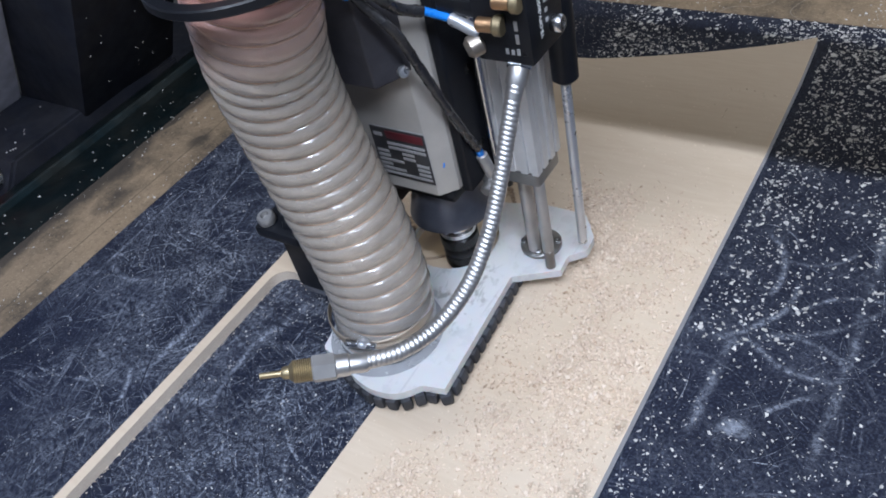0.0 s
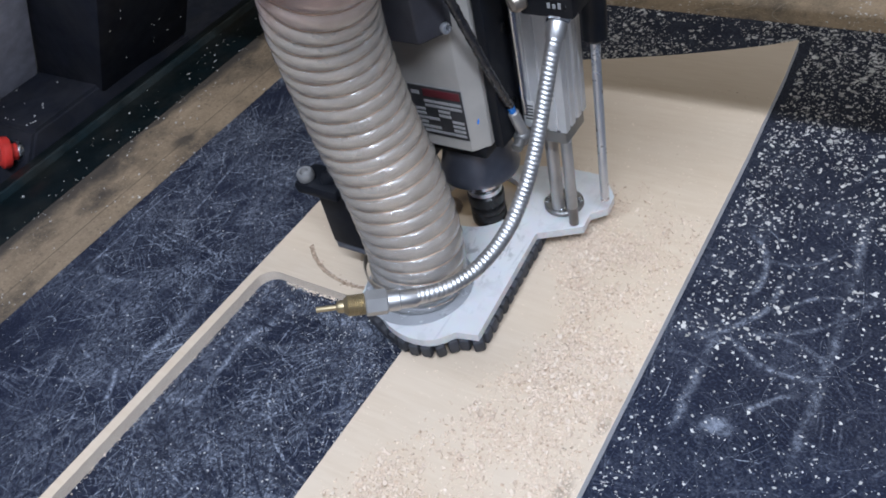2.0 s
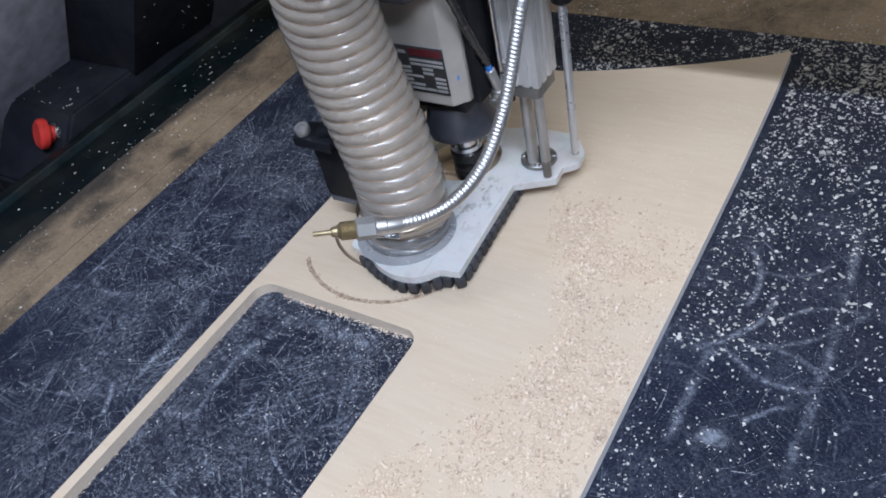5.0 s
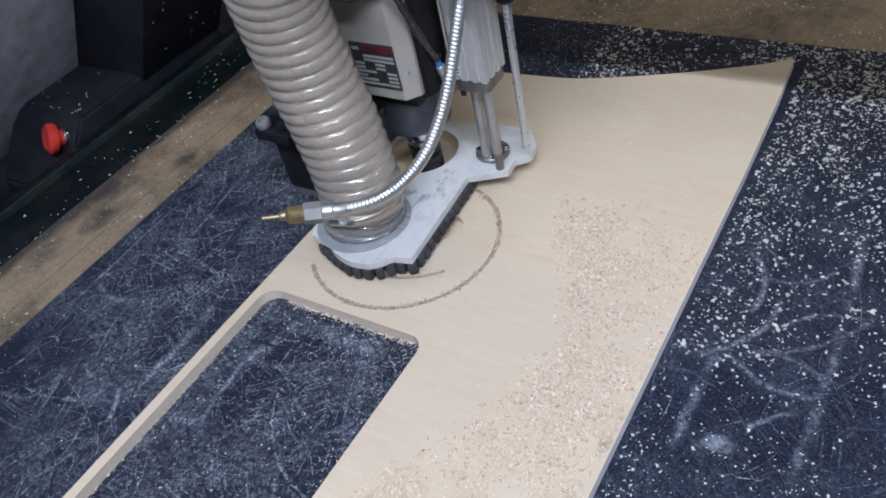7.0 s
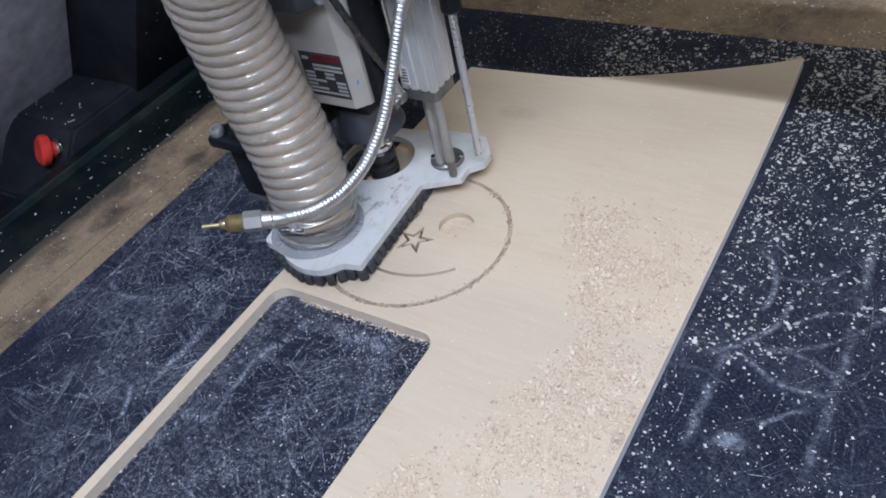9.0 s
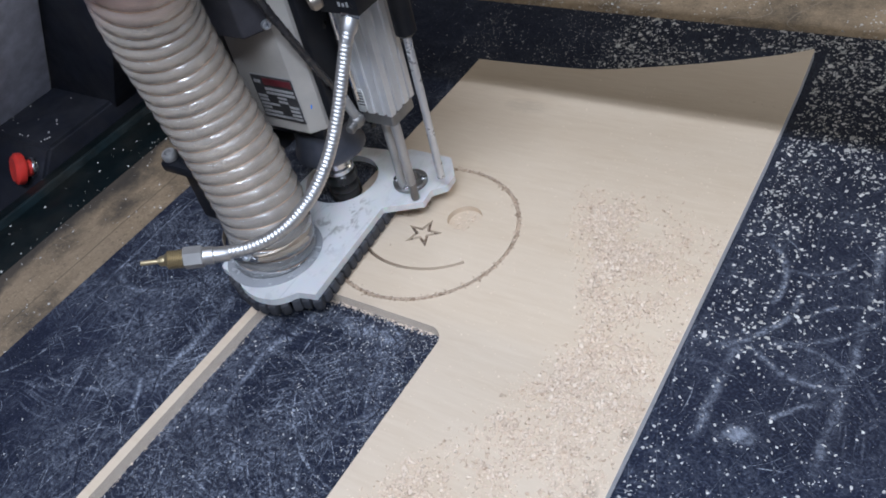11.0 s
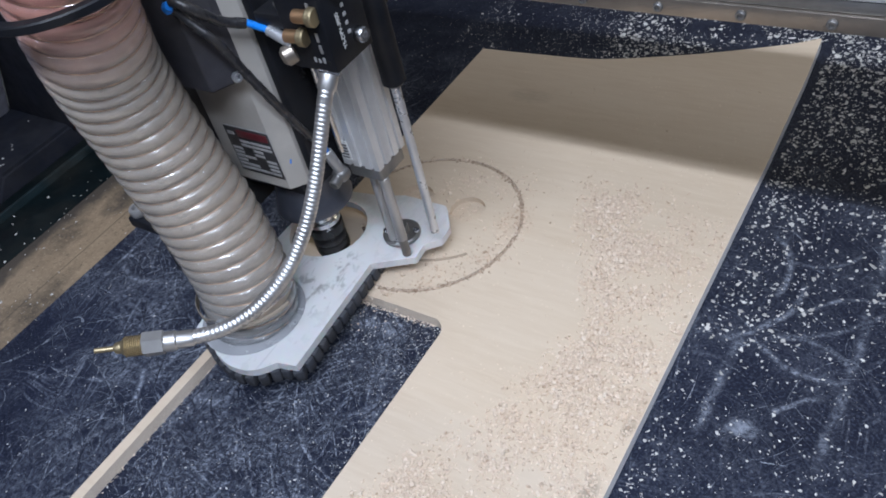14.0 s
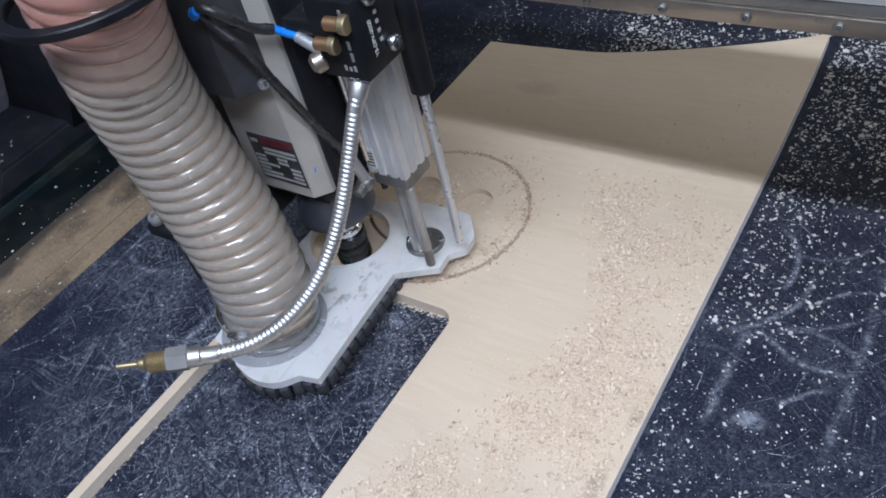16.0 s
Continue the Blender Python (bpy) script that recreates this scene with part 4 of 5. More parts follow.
def ribbed_hose():
    line, step = resample(spline(HOSE_LINE, 16), 0.0139 / 18)
    rib = 0.0139

    def rad(k, a):
        f = (k * step / rib + a / math.tau) % 1.0
        slim = 1.0 - 0.035 * min(1.0, max(0.0, (line[k].z - 0.16) / 0.10))
        return (0.0410 + 0.0040 * max(0.0, math.sin(math.pi * f)) ** 0.62) * slim

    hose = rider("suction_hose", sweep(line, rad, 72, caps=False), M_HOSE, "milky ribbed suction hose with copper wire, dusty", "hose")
    for p in hose.data.polygons:
        p.use_smooth = True
    # the wire that lies in the valley of the ribs
    wire = []
    side = None
    fine_line, fstep = resample(spline(HOSE_LINE, 16), rib / 24)
    for k, p in enumerate(fine_line):
        tang = (fine_line[min(k + 1, len(fine_line) - 1)] - fine_line[max(k - 1, 0)]).normalized()
        side = tang.orthogonal().normalized() if side is None else (side - tang * side.dot(tang)).normalized()
        a = -math.tau * (k * fstep / rib)
        wire.append(p + (side * math.cos(a) + tang.cross(side) * math.sin(a)) * (0.0417 - 0.0014 * min(1.0, max(0.0, (p.z - 0.16) / 0.10))))
    part("hose_wire", sweep(wire, 0.0009, 6), M_WIRE, hose, "copper reinforcing wire wound in the hose")
    inner, _ = resample(spline(HOSE_LINE, 16), 0.01)
    part("hose_lining", sweep(inner, 0.0375, 32, caps=False), M_LINING, hose, "brown dusty inside of the hose")
    # clamp
    c = lathe([(0.0462, 0), (0.0472, 0.001), (0.0472, 0.008), (0.0462, 0.009), (0.0455, 0.0045)], (0.0535, -0.1670, 0.064), (0.0535, -0.1670, 1), 48, closed=False)
    clamp = part("hose_clamp", c, M_CLAMP, hose, "brown dusty wire hose clamp")
    part("clamp_screw", rod((0.052, -0.2160, 0.0705), (0.080, -0.2090, 0.0705), 0.0032, 14), M_STEEL, clamp)
    socket_screw("clamp_bolt", (0.069, -0.2105, 0.0735), (0.0715, -0.2235, 0.0805), 0.0046, 0.007, M_ZINC, clamp)
    tail = [Vector((0.0535 + (0.0475 + 0.012 * f) * math.cos(radians(-62 + 62 * f)), -0.167 + (0.0475 + 0.012 * f) * math.sin(radians(-62 + 62 * f)), 0.068 + 0.006 * f)) for f in [k / 24 for k in range(25)]]
    part("clamp_tail", sweep(tail, 0.0022, 8), M_CLAMP, clamp, "bent brown tail of the clamp band")
    return hose


ribbed_hose()


def hose_bracket():
    b = lathe([(0.0540, 0), (0.0612, 0), (0.0622, 0.0010), (0.0622, 0.0056), (0.0612, 0.0066), (0.0540, 0.0066), (0.0530, 0.0056), (0.0530, 0.0010), (0.0540, 0)], (0.067, -0.1880, 0.393), (0.067, -0.1980, 0.995), 64, closed=False)
    ring = part("hose_bracket", b, M_BLACK, head, "black ring bracket round the hose")
    part("bracket_arm", box(0.035, 0.085, -0.128, -0.085, 0.3915, 0.3995, 0.002), M_BLACK, ring)
    return ring


hose_bracket()


def spindle():
    x, y = TOOL
    body = prism(fillet([(0.022, -0.1015, 0.004), (0.094, -0.1015, 0.002), (0.1065, -0.088, 0.002), (0.1065, -0.018, 0.004), (0.022, -0.018, 0.004)], 3), 0.150, 0.40, 0.0015)
    motor = rider("spindle_motor", body, M_MOTOR, "warm grey enamelled spindle motor with a printed nameplate", "spindle motor")
    part("motor_base", box(0.028, 0.103, -0.094, -0.022, 0.138, 0.151, 0.003), M_BLACK, motor)
    p, q = (x, y, 0.0), (x, y, 1.0)
    part("spindle_flange", lathe([(0.012, 0.0960), (0.0300, 0.0962), (0.0365, 0.0970), (0.0385, 0.0985), (0.0388, 0.1005), (0.0378, 0.1040), (0.0360, 0.1100), (0.0338, 0.1180), (0.0322, 0.128), (0.0318, 0.139)], p, q, 56), M_DARKSTEEL, motor, "dark steel saucer-shaped spindle nose")
    part("shaft", lathe([(0.0150, 0.068), (0.0172, 0.0695), (0.0172, 0.074), (0.0150, 0.076), (0.0145, 0.083), (0.0165, 0.085), (0.0165, 0.0965)], p, q, 36), M_STEEL, motor, "polished steel shaft below the nose")
    part("clamp_ring", lathe([(0.0150, 0.054), (0.0182, 0.056), (0.0182, 0.0660), (0.0160, 0.0685)], p, q, 36), M_NUT, motor, "black clamping ring")
    nut = part("collet_nut", lathe([(0.008, 0.026), (0.0155, 0.028), (0.0178, 0.032), (0.0178, 0.041), (0.0165, 0.044), (0.0178, 0.047), (0.0165, 0.052), (0.0135, 0.055)], p, q, 36), M_NUT, motor, "black collet nut")
    part("cutter_bit", lathe([(0.0022, 0.008), (0.003, 0.009), (0.003, 0.028)], p, q, 16), M_STEEL, nut, "slim steel cutter")
    mark = box(-0.0006, 0.0006, -0.0004, 0.0004, -0.0022, 0.0022, 0, turn=Matrix.Rotation(radians(47), 4, "Z") @ Matrix.Rotation(0.3, 4, "Y"))
    mark.transform(Matrix.Translation((0.1012, -0.0945, 0.180)))
    part("pen_mark", mark, M_BLUE, motor, "small blue pen mark")
    # nameplate
    yp = -0.1022
    plate = part("nameplate", box(0.041, 0.0945, yp - 0.0006, yp + 0.0008, 0.1635, 0.2135, 0.0004), M_PLATE, motor, "dark printed nameplate with red bar and silver fields")
    part("red_bar", box(0.056, 0.0925, yp - 0.0011, yp - 0.0004, 0.2040, 0.2115, 0.0001), M_REDPRINT, plate)
    for r, cells in enumerate(("#...", "#...", ".#.#", ".#.#", "..#.", ".##.", "..#.", "....")):
        z = 0.2005 - r * 0.0045
        for c, cell in enumerate(cells):
            if cell == ".":
                part("printed_field", box(0.0432 + c * 0.0125, 0.0550 + c * 0.0125, yp - 0.0010, yp - 0.0004, z - 0.0026, z, 0), M_PRINT, plate)
    part("approval_mark", box(0.0440, 0.0520, yp - 0.0010, yp - 0.0004, 0.2050, 0.2085, 0), M_PRINT, plate)
    part("silver_border", box(0.0405, 0.0950, yp - 0.0001, yp + 0.0004, 0.1625, 0.2145, 0.0002), M_PRINT, plate)
    return motor


spindle()


def covers():
    """Dark housings round the motor and the back plate."""
    cov = part("motor_cover", prism(fillet([(0.000, -0.128, 0.003), (0.084, -0.128, 0.003), (0.0965, -0.106, 0.003), (0.0965, -0.09, 0.0), (0.0, -0.09, 0.0)], 3), 0.270, 0.46, 0.002), M_BLACKPAINT, head, "angular dark grey cover over the motor")
    socket_screw("cover_screw", (0.0955, -0.1080, 0.2765), (0.9655, -0.6030, 0.2765), 0.0044, 0.005, M_ZINC, cov)
    back = part("back_plate", prism(fillet([(0.1075, -0.086, 0.002), (0.1165, -0.085, 0.002), (0.1175, -0.045, 0.001), (0.1175, 0.030, 0), (0.1075, 0.030, 0)], 3), 0.148, 0.47, 0.001), M_BLACK, head, "black steel back plate")
    part("plate_hole", rod((0.1160, -0.060, 0.182), (0.1180, -0.060, 0.182), 0.0042, 16), M_NUT, back)
    part("plate_hole", rod((0.1160, -0.060, 0.252), (0.1180, -0.060, 0.252), 0.0040, 16), M_NUT, back)
    part("side_plate", box(-0.030, 0.0215, -0.092, 0.031, 0.10, 0.45, 0.002), M_BLACK, head, "black plate beside the motor")
    part("carriage_plate", box(-0.06, 0.135, 0.032, 0.050, 0.26, 0.62, 0.002), M_BLACK, head, "black vertical carriage plate")
    part("carriage_block", box(0.150, 0.190, 0.0, 0.032, 0.365, 0.42, 0.003), M_BLACK, head)


covers()


def clamp_lever():
    """Black block with a bright knob beside the hose."""
    blk = part("stop_block", prism(fillet([(-0.044, -0.168, 0.003), (0.000, -0.168, 0.003), (0.000, -0.115, 0.003), (-0.044, -0.115, 0.003)], 3), 0.058, 0.128, 0.002), M_BLACK, head, "black stop block with a bright adjusting screw")
    part("stop_foot", box(-0.044, 0.006, -0.166, -0.117, 0.048, 0.0575, 0.002), M_GANTRY, blk)
    part("stop_arm", box(-0.054, -0.004, -0.182, -0.150, 0.129, 0.142, 0.004), M_BLACK, blk)
    socket_screw("adjusting_screw", (-0.043, -0.172, 0.142), (-0.043, -0.1735, 0.152), 0.0080, 0.009, M_ROD, blk)
    part("stop_barrel", rod((-0.026, -0.168, 0.140), (-0.004, -0.160, 0.148), 0.0085, 18, 0.002), M_BLACK, blk)


clamp_lever()


def air_cylinder():
    cx, cy = 0.1300, -0.0200
    h = 0.0205
    grooves = []
    for side in range(4):
        pts = [(-h, -h), (-0.013, -h), (-0.0125, -h + 0.0025), (-0.0095, -h + 0.0025), (-0.009, -h), (-0.002, -h), (-0.0015, -h + 0.0022), (0.0035, -h + 0.0022), (0.004, -h), (0.0105, -h), (0.011, -h + 0.0025), (0.014, -h + 0.0025), (0.0145, -h)]
        c, s = math.cos(side * math.pi / 2), math.sin(side * math.pi / 2)
        grooves += [(cx + 0.011 + x * c - y * s, cy - 0.012 + x * s + y * c) for x, y in pts]
    cyl = rider("air_cylinder", prism(grooves, 0.150, 0.40), M_ALU, "grooved aluminium air cylinder with dull steel rods", "air cylinder")
    bx, by = cx + 0.011, cy - 0.012
    part("end_cap", prism(fillet([(bx - 0.019, by - 0.019, 0.003), (bx + 0.019, by - 0.019, 0.003), (bx + 0.019, by + 0.019, 0.003), (bx - 0.019, by + 0.019, 0.003)], 3), 0.136, 0.1495, 0.001), M_ALUDARK, cyl)
    for sx in (-1, 1):
        part("tie_bolt", rod((bx + sx * 0.0135, by - 0.0145, 0.128), (bx + sx * 0.0135, by - 0.0145, 0.137), 0.0030, 12), M_NUT, cyl)
    part("cylinder_label", box(bx - 0.0185, bx - 0.0085, by - h - 0.0008, by - h + 0.0002, 0.156, 0.178, 0), M_WHITEPRINT, cyl, "small pale label with illegible bars")
    for k in range(5):
        part("label_bar", box(bx - 0.0175, bx - 0.0095, by - h - 0.0012, by - h - 0.0007, 0.1595 + k * 0.0034, 0.1608 + k * 0.0034, 0), M_PLATE, cyl)
    part("piston_rod", rod((0.1340, -0.0330, 0.041), (0.1340, -0.0330, 0.137), 0.0062, 24), M_ROD, cyl, "dull steel piston rod")
    part("guide_rod", rod((0.1560, -0.0455, 0.058), (0.1560, -0.0455, 0.137), 0.0052, 20), M_ROD, cyl, "dull guide rod with a dull foot")
    part("guide_foot", rod((0.1560, -0.0455, 0.0365), (0.1560, -0.0455, 0.0585), 0.0046, 18, 0.001), M_ALUDARK, cyl)
    flange = part("flange", lathe([(0.0185, 0.036), (0.0195, 0.0372), (0.0195, 0.0405), (0.0180, 0.0418), (0.0135, 0.0418), (0.0128, 0.0408), (0.0085, 0.0408), (0.0085, 0.048), (0.0075, 0.050)], (0.1350, -0.0230, 0), (0.1350, -0.0230, 1), 36), M_ALUDARK, cyl, "round dull steel flange on the shoe")
    for a in (200, 20, 290):
        fx, fy = 0.1350 + 0.0158 * math.cos(radians(a)), -0.0230 + 0.0158 * math.sin(radians(a))
        socket_screw("flange_screw", (fx, fy, 0.0410), (fx, fy, 1), 0.0034, 0.0032, M_STEEL, flange)
    part("limit_rod", rod((0.1785, -0.0213, 0.0535), (0.1785, -0.0208, 0.30), 0.0042, 20), M_ZINC, head, "slim bright limit rod")
    part("rod_sleeve", rod((0.1785, -0.0205, 0.226), (0.1805, -0.0222, 0.44), 0.0105, 28, 0.003), M_BLACK, head, "black sleeve over the limit rod")
    part("side_rod", rod((0.1225, -0.052, 0.165), (0.1225, -0.052, 0.36), 0.0042, 16), M_STEEL, head, "slim bright rod beside the cylinder")
    fit = part("elbow_fitting", lathe([(0.004, 0), (0.0075, 0.002), (0.0085, 0.006), (0.0075, 0.011), (0.0055, 0.013)], (0.1225, -0.056, 0.1475), (0.1235, -0.070, 0.1455), 20), M_ALUDARK, cyl, "steel elbow fitting on the cylinder")
    part("elbow_screw", rod((0.1225, -0.056, 0.1475), (0.1243, -0.078, 0.1440), 0.0052, 18, 0.001), M_ALUDARK, fit)
    part("elbow_sleeve", rod((0.1245, -0.064, 0.152), (0.1200, -0.068, 0.176), 0.0050, 18, 0.001), M_ROD, fit)


air_cylinder()


def letters(text, size, m, material, parent, name="lettering"):
    cu = bpy.data.curves.new(name, "FONT")
    cu.body, cu.size, cu.extrude, cu.align_x, cu.align_y = text, size, 0.0002, "CENTER", "CENTER"
    ob = new(name, cu)
    bpy.context.view_layer.update()
    me = bpy.data.meshes.new_from_object(ob.evaluated_get(bpy.context.evaluated_depsgraph_get()))
    bpy.data.objects.remove(ob)
    me.materials.clear()
    me.materials.append(material)
    out = new(name, me)
    out.parent, out.matrix_local = parent, m
    return out


def valve():
    x0, x1, y0, y1, z0, z1 = 0.160, 0.2015, -0.1010, -0.0560, 0.291, 0.352
    blk = rider("air_valve", box(x0, x1, y0, y1, z0, z1, 0.0012), M_BLACK, "black air valve block with brass plungers and white print", "air valve")
    for px_, pz in ((0.1815, 0.3205), (0.1965, 0.3380)):
        body = part("plunger_seat", lathe([(0.0062, 0), (0.0070, 0.001), (0.0070, 0.005), (0.0058, 0.0065), (0.0045, 0.0065)], (px_ + 0.003, y0 - 0.003, pz), (px_ - 1, y0 - 0.12, pz + 0.03), 24), M_BRASS, blk, "brass plunger seat")
        part("plunger", rod((px_ - 0.002, y0 - 0.0036, pz), (px_ - 0.0155, y0 - 0.0052, pz + 0.0005), 0.0050, 20, 0.001), M_COPPER, body, "copper coloured plunger")
    for zz in (0.3065, 0.3160, 0.3395):
        part("print_slot", box(0.1905, 0.1932, y0 - 0.0006, y0 + 0.0002, zz, zz + 0.0070, 0.0003), M_ROD, blk)
    part("port", rod((0.1955, y0 - 0.0003, 0.2995), (0.1955, y0 + 0.003, 0.2995), 0.0022, 14), M_NUT, blk)
    for k, w in enumerate((0.004, 0.0032, 0.0045)):
        part("print_mark", box(0.182 + k * 0.0042, 0.182 + k * 0.0042 + 0.0022, y0 - 0.0006, y0 + 0.0002, 0.2985, 0.2985 + w, 0), M_PRINT, blk)
    side = Matrix.Translation((x1 + 0.0004, -0.0860, 0.3180)) @ Euler((radians(90), 0, radians(90))).to_matrix().to_4x4() @ Matrix.Rotation(radians(90), 4, "Z")
    letters("YS-DPV-3000", 0.0050, side, M_WHITEPRINT, blk)
    for k in range(4):
        part("print_square", box(x1 - 0.0002, x1 + 0.0006, -0.0795, -0.0765, 0.3115 + k * 0.0070, 0.3142 + k * 0.0070, 0), M_PRINT, blk)
    socket_screw("valve_screw", (x1 - 0.001, -0.0700, 0.3060), (x1 + 1, -0.0700, 0.3060), 0.0062, 0.008, M_STEEL, blk)
    socket_screw("valve_screw", (x1 - 0.001, -0.0850, 0.3490), (x1 + 1, -0.0850, 0.3490), 0.0062, 0.008, M_STEEL, blk)
    bracket = part("valve_bracket", box(0.128, 0.1595, -0.096, -0.070, 0.318, 0.330, 0.002), M_BLACK, blk)
    socket_screw("bracket_screw", (0.1535, -0.088, 0.330), (0.1535, -0.088, 1), 0.0062, 0.009, M_STEEL, bracket)
    fitg = part("valve_fitting", rod((0.1630, -0.096, 0.303), (0.1540, -0.106, 0.300), 0.0078, 24, 0.003), M_BRONZE, blk, "dull steel swivel fitting")
    part("fitting_sleeve", rod((0.1625, -0.0985, 0.309), (0.1390, -0.0965, 0.3170), 0.0044, 18, 0.001), M_ZINC, fitg)
    part("air_tube", rod((0.1400, -0.0965, 0.3167), (0.1150, -0.0960, 0.3200), 0.0030, 16), M_BLUE, fitg, "bright blue air tube")
    return blk


valve()


def gooseneck():
    pts = [(0.1870, -0.0994, 0.2831), (0.1881, -0.1116, 0.2714), (0.1885, -0.1290, 0.2478), (0.1895, -0.1513, 0.2205), (0.1900, -0.1757, 0.1978), (0.1875, -0.2045, 0.1790), (0.1795, -0.2350, 0.1680), (0.1665, -0.2610, 0.1655), (0.1489, -0.2813, 0.1681)]
    line, step = resample(spline(pts, 14), 0.0034 / 8)

    def rad(k, a):
        f = (k * step / 0.0034 + a / math.tau) % 1.0
        return 0.0052 + 0.00062 * math.sqrt(max(0.0, 1 - (2 * f - 1) ** 2))

    neck = rider("gooseneck", sweep(line, rad, 20), M_CHROME, "chrome armoured flexible air hose with brass nozzle", "air hose")
    top = Vector(pts[0])
    d0 = (Vector(pts[1]) - top).normalized()
    part("top_sleeve", lathe([(0.0066, 0), (0.0074, 0.001), (0.0074, 0.011), (0.0060, 0.013), (0.0058, 0.022), (0.0052, 0.023)], top - d0 * 0.004, top + d0, 24), M_CHROME, neck)
    nut = lathe([(0.0085, 0), (0.0092, 0.001), (0.0092, 0.010), (0.0085, 0.011)], top - d0 * 0.014, top, 6)
    part("top_nut", nut, M_STEEL, neck)
    end = Vector(pts[-1])
    tip = Vector((0.0955, -0.3301, 0.1831))
    d1 = (tip - end).normalized()
    at = lambda s: end + d1 * s
    part("end_sleeve", lathe([(0.0060, 0), (0.0066, 0.001), (0.0066, 0.012), (0.0076, 0.013), (0.0076, 0.021), (0.0068, 0.022)], at(-0.004), at(1), 24), M_CHROME, neck)
    part("end_nut", lathe([(0.0082, 0), (0.0094, 0.001), (0.0094, 0.015), (0.0082, 0.016)], at(0.017), at(1), 6), M_ROD, neck, "dull steel hexagon")
    knurl = [(0.0072 + 0.0006 * (k % 2), 0.0007 * k) for k in range(18)]
    brass = part("nozzle", lathe(knurl + [(0.0066, 0.0128), (0.0052, 0.0145), (0.0046, 0.0150), (0.0042, 0.0185), (0.0030, 0.0200)], at(0.033), at(1), 24), M_BRASS, neck, "knurled brass nozzle")
    part("nozzle_tip", lathe([(0.0020, 0), (0.0020, 0.017), (0.0012, 0.017), (0.0012, 0.010)], at(0.050), at(1), 16), M_BRASS, brass)


gooseneck()


def cable(points, r, name, material, label):
    line, _ = resample(spline(points, 10), 0.003)
    rc = random.Random(len(points))
    wob = [rc.uniform(0.97, 1.03) * (1.08 - 0.16 * ((k / 5.0) % 1.0)) for k in range(len(line))]
    return rider(name, sweep(line, lambda k, a: r * wob[k], 14), material, label, "cable")


c1 = cable([(0.092, -0.134, 0.352), (0.098, -0.131, 0.3395), (0.1130, -0.125, 0.3192), (0.1176, -0.115, 0.2871), (0.1191, -0.100, 0.2486), (0.1200, -0.080, 0.2017), (0.1198, -0.0705, 0.184)], 0.0037, "taped_cable", M_TAPE, "black taped cable running down to the cylinder")
part("air_tube", rod((0.1198, -0.0710, 0.186), (0.1200, -0.0682, 0.1755), 0.0032, 14), M_BLUE, c1, "blue air tube end")
c2 = cable([(0.092, -0.136, 0.356), (0.1010, -0.134, 0.3550), (0.1090, -0.127, 0.3450), (0.1100, -0.112, 0.3290), (0.1170, -0.097, 0.3197)], 0.0041, "taped_cable", M_TAPE, "black taped cable running to the valve")
cable([(0.0915, -0.137, 0.350), (0.0925, -0.139, 0.354), (0.097, -0.139, 0.3555)], 0.0036, "air_tube", M_BLUE, "bright blue tube end in black tape")

# ---- the gantry ----
gantry = empty("gantry", "dark machine gantry with polished beam and side leg", "gantry")
SLIDERS = [gantry]


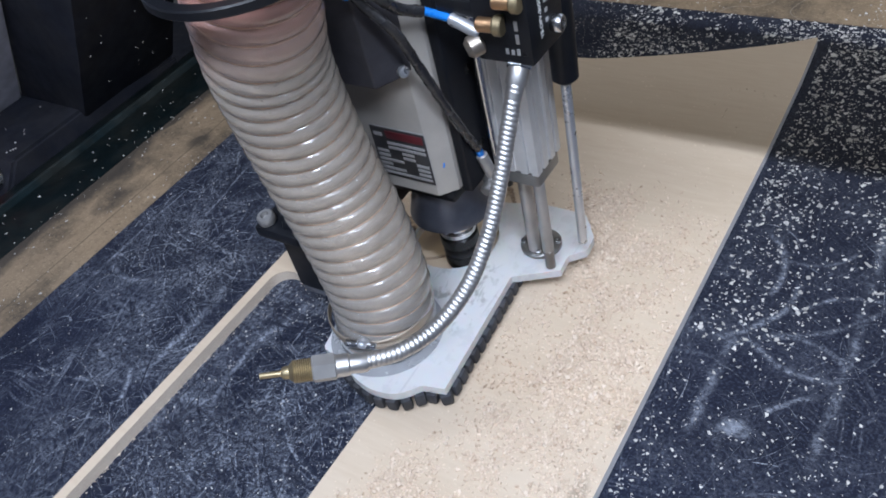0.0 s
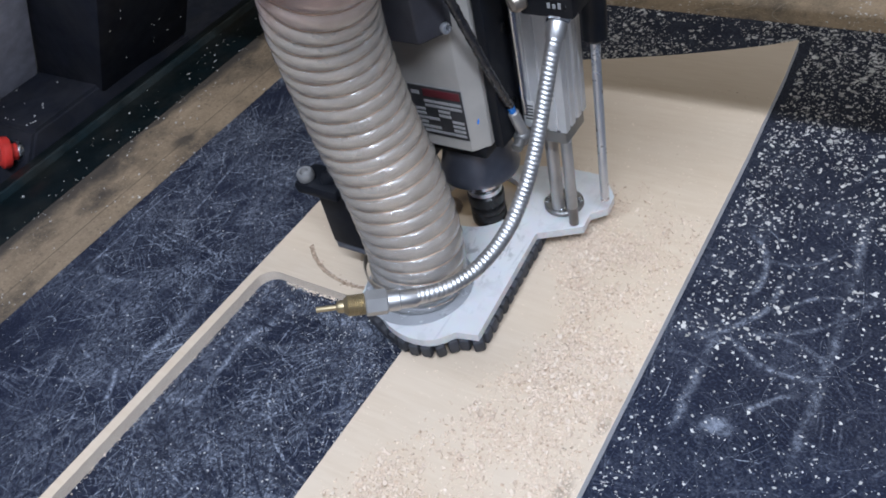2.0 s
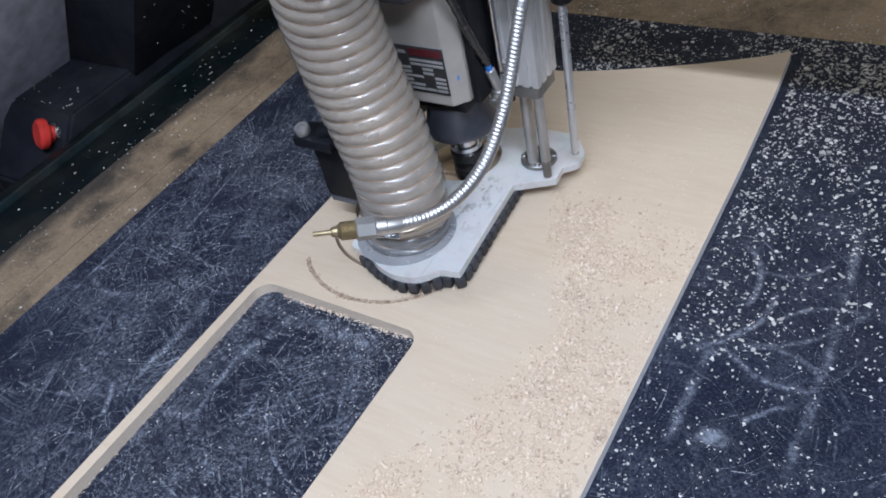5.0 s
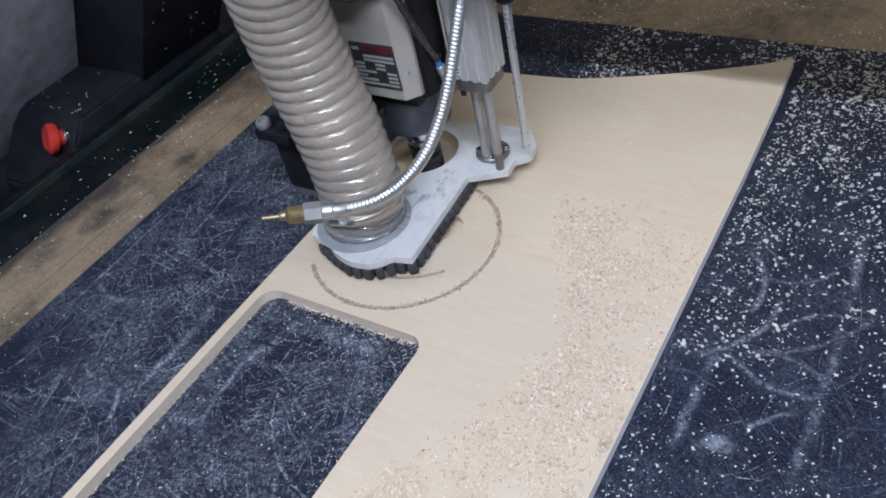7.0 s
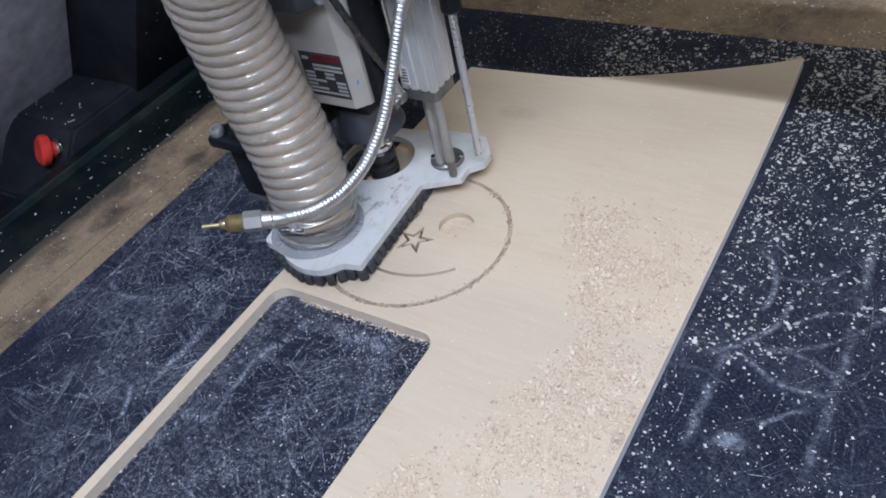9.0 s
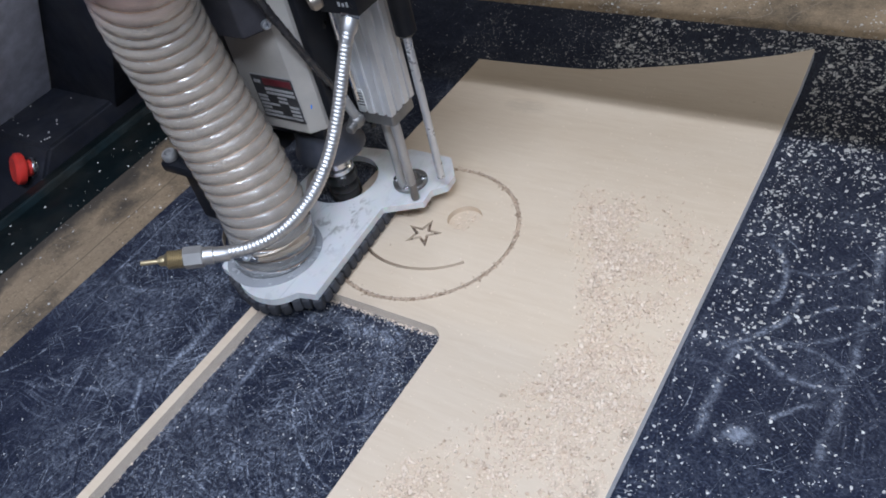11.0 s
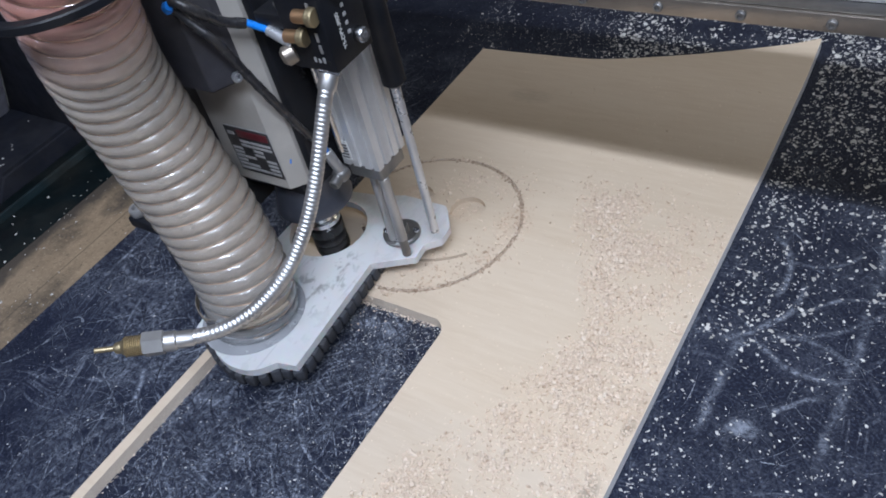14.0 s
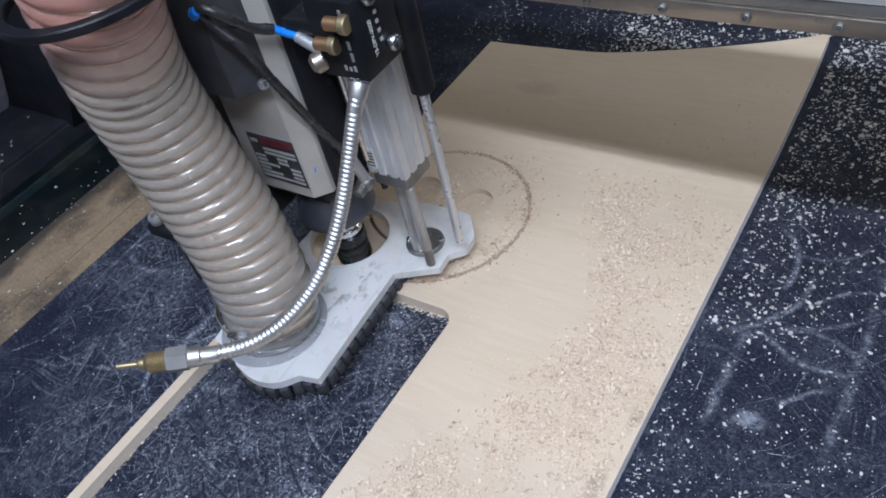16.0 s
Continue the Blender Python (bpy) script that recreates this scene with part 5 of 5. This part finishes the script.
def gantry_parts():
    beam = part("beam", box(-0.60, 1.15, 0.030, 0.150, 0.305, 0.395, 0.003), M_GANTRY, gantry, "dark gantry beam")
    strip = part("guide_strip", box(-0.55, 1.12, 0.018, 0.0298, 0.294, 0.3065, 0.001), M_BRONZE, gantry, "polished guide strip with a row of cap screws")
    part("guide_groove", box(-0.55, 1.12, 0.0205, 0.0298, 0.3067, 0.3155, 0.001), M_ALUDARK, gantry, "dull groove above the guide strip")
    part("guard", box(-0.55, 1.12, 0.0195, 0.0297, 0.3158, 0.395, 0.001), M_ALU, gantry, "pale metal guard above the guide strip")
    for k in range(28):
        x = -0.4204 + 0.0555 * k
        socket_screw("cap_screw", (x, 0.0185, 0.3005), (x, -1, 0.3005), 0.0034, 0.0035, M_ALUDARK, strip)

    def leaning(x0, x1, y0, y1, z0, z1, lean, bevel):
        b = box(0, x1 - x0, y0, y1, z0, z1, bevel)
        for v in b.verts:
            v.co.x += x0 + (v.co.z - z0) * lean
        return b

    part("leg", leaning(-0.93, -0.832, -0.62, 0.012, -0.06, 0.55, 0.66, 0.006), M_LEG, gantry, "grey painted leaning gantry leg")
    part("leg_block", leaning(-0.800, -0.640, 0.014, 0.20, 0.0, 0.42, 0.64, 0.004), M_GANTRYDARK, gantry, "charcoal block leaning in over the foot")
    wedge = bmesh.new()
    side = [(-0.19, -0.07), (-0.107, 0.020), (0.013, 0.020), (0.20, 0.0), (0.20, -0.16), (-0.19, -0.16)]
    rows = [[wedge.verts.new((x, y, z)) for y, z in side] for x in (-0.80, -0.636)]
    wedge.faces.new(rows[0])
    wedge.faces.new(rows[1][::-1])
    for k in range(len(side)):
        wedge.faces.new((rows[0][k], rows[0][(k + 1) % len(side)], rows[1][(k + 1) % len(side)], rows[1][k]))
    bmesh.ops.recalc_face_normals(wedge, faces=wedge.faces)
    bmesh.ops.bevel(wedge, geom=wedge.edges[:], offset=0.005, segments=2, affect="EDGES")
    stop = part("emergency_stop", wedge, M_GANTRYDARK, None)
    tagged(stop, "charcoal housing with a red emergency stop button", "emergency stop")
    rs = random.Random(9)
    specks = bmesh.new()
    for _ in range(18):
        x, y = rs.uniform(-0.79, -0.645), rs.uniform(-0.10, 0.008)
        specks = rod((x, y, 0.0195), (x + 0.0006, y, 0.0212), rs.uniform(0.0007, 0.0016), 5, 0, specks)
    for _ in range(26):
        y, z = rs.uniform(0.02, 0.19), rs.uniform(0.03, 0.25)
        x = -0.641 + z * 0.64
        specks = rod((x, y, z), (x + 0.0014, y, z), rs.uniform(0.0006, 0.0014), 5, 0, specks)
    tagged(part("clinging_flakes", specks, M_FLAKE, stop, "pale flakes clinging to the foot"), kind="stuff")
    p, q = (-0.664, -0.128, -0.005), (-0.70, -0.233, 0.050)
    b = lathe([(0.012, 0), (0.012, 0.012), (0.0150, 0.013), (0.0215, 0.015), (0.0232, 0.018), (0.0226, 0.025), (0.0180, 0.0290)], p, q, 36)
    btn = part("stop_button", b, M_RED, stop, "red mushroom stop button")
    SLIDERS.append(stop)
    part("button_collar", lathe([(0.0150, -0.002), (0.0165, 0.002), (0.0155, 0.006), (0.0110, 0.007)], p, q, 28), M_STEEL, btn, "bright steel collar")


gantry_parts()


# ---- what moves ----
def motions():
    for thing in RIDERS:
        walk(thing, [(t, pose(x, y, z)) for t, x, y, z in HEAD_PATH])
    for thing in SLIDERS:
        walk(thing, [(t, pose(0, y, 0)) for t, x, y, z in HEAD_PATH])
    for thing, x0, y0, start, x1, y1, taken in SWEPT:
        swept_chips(thing, x0, y0, start, x1, y1, taken)


motions()
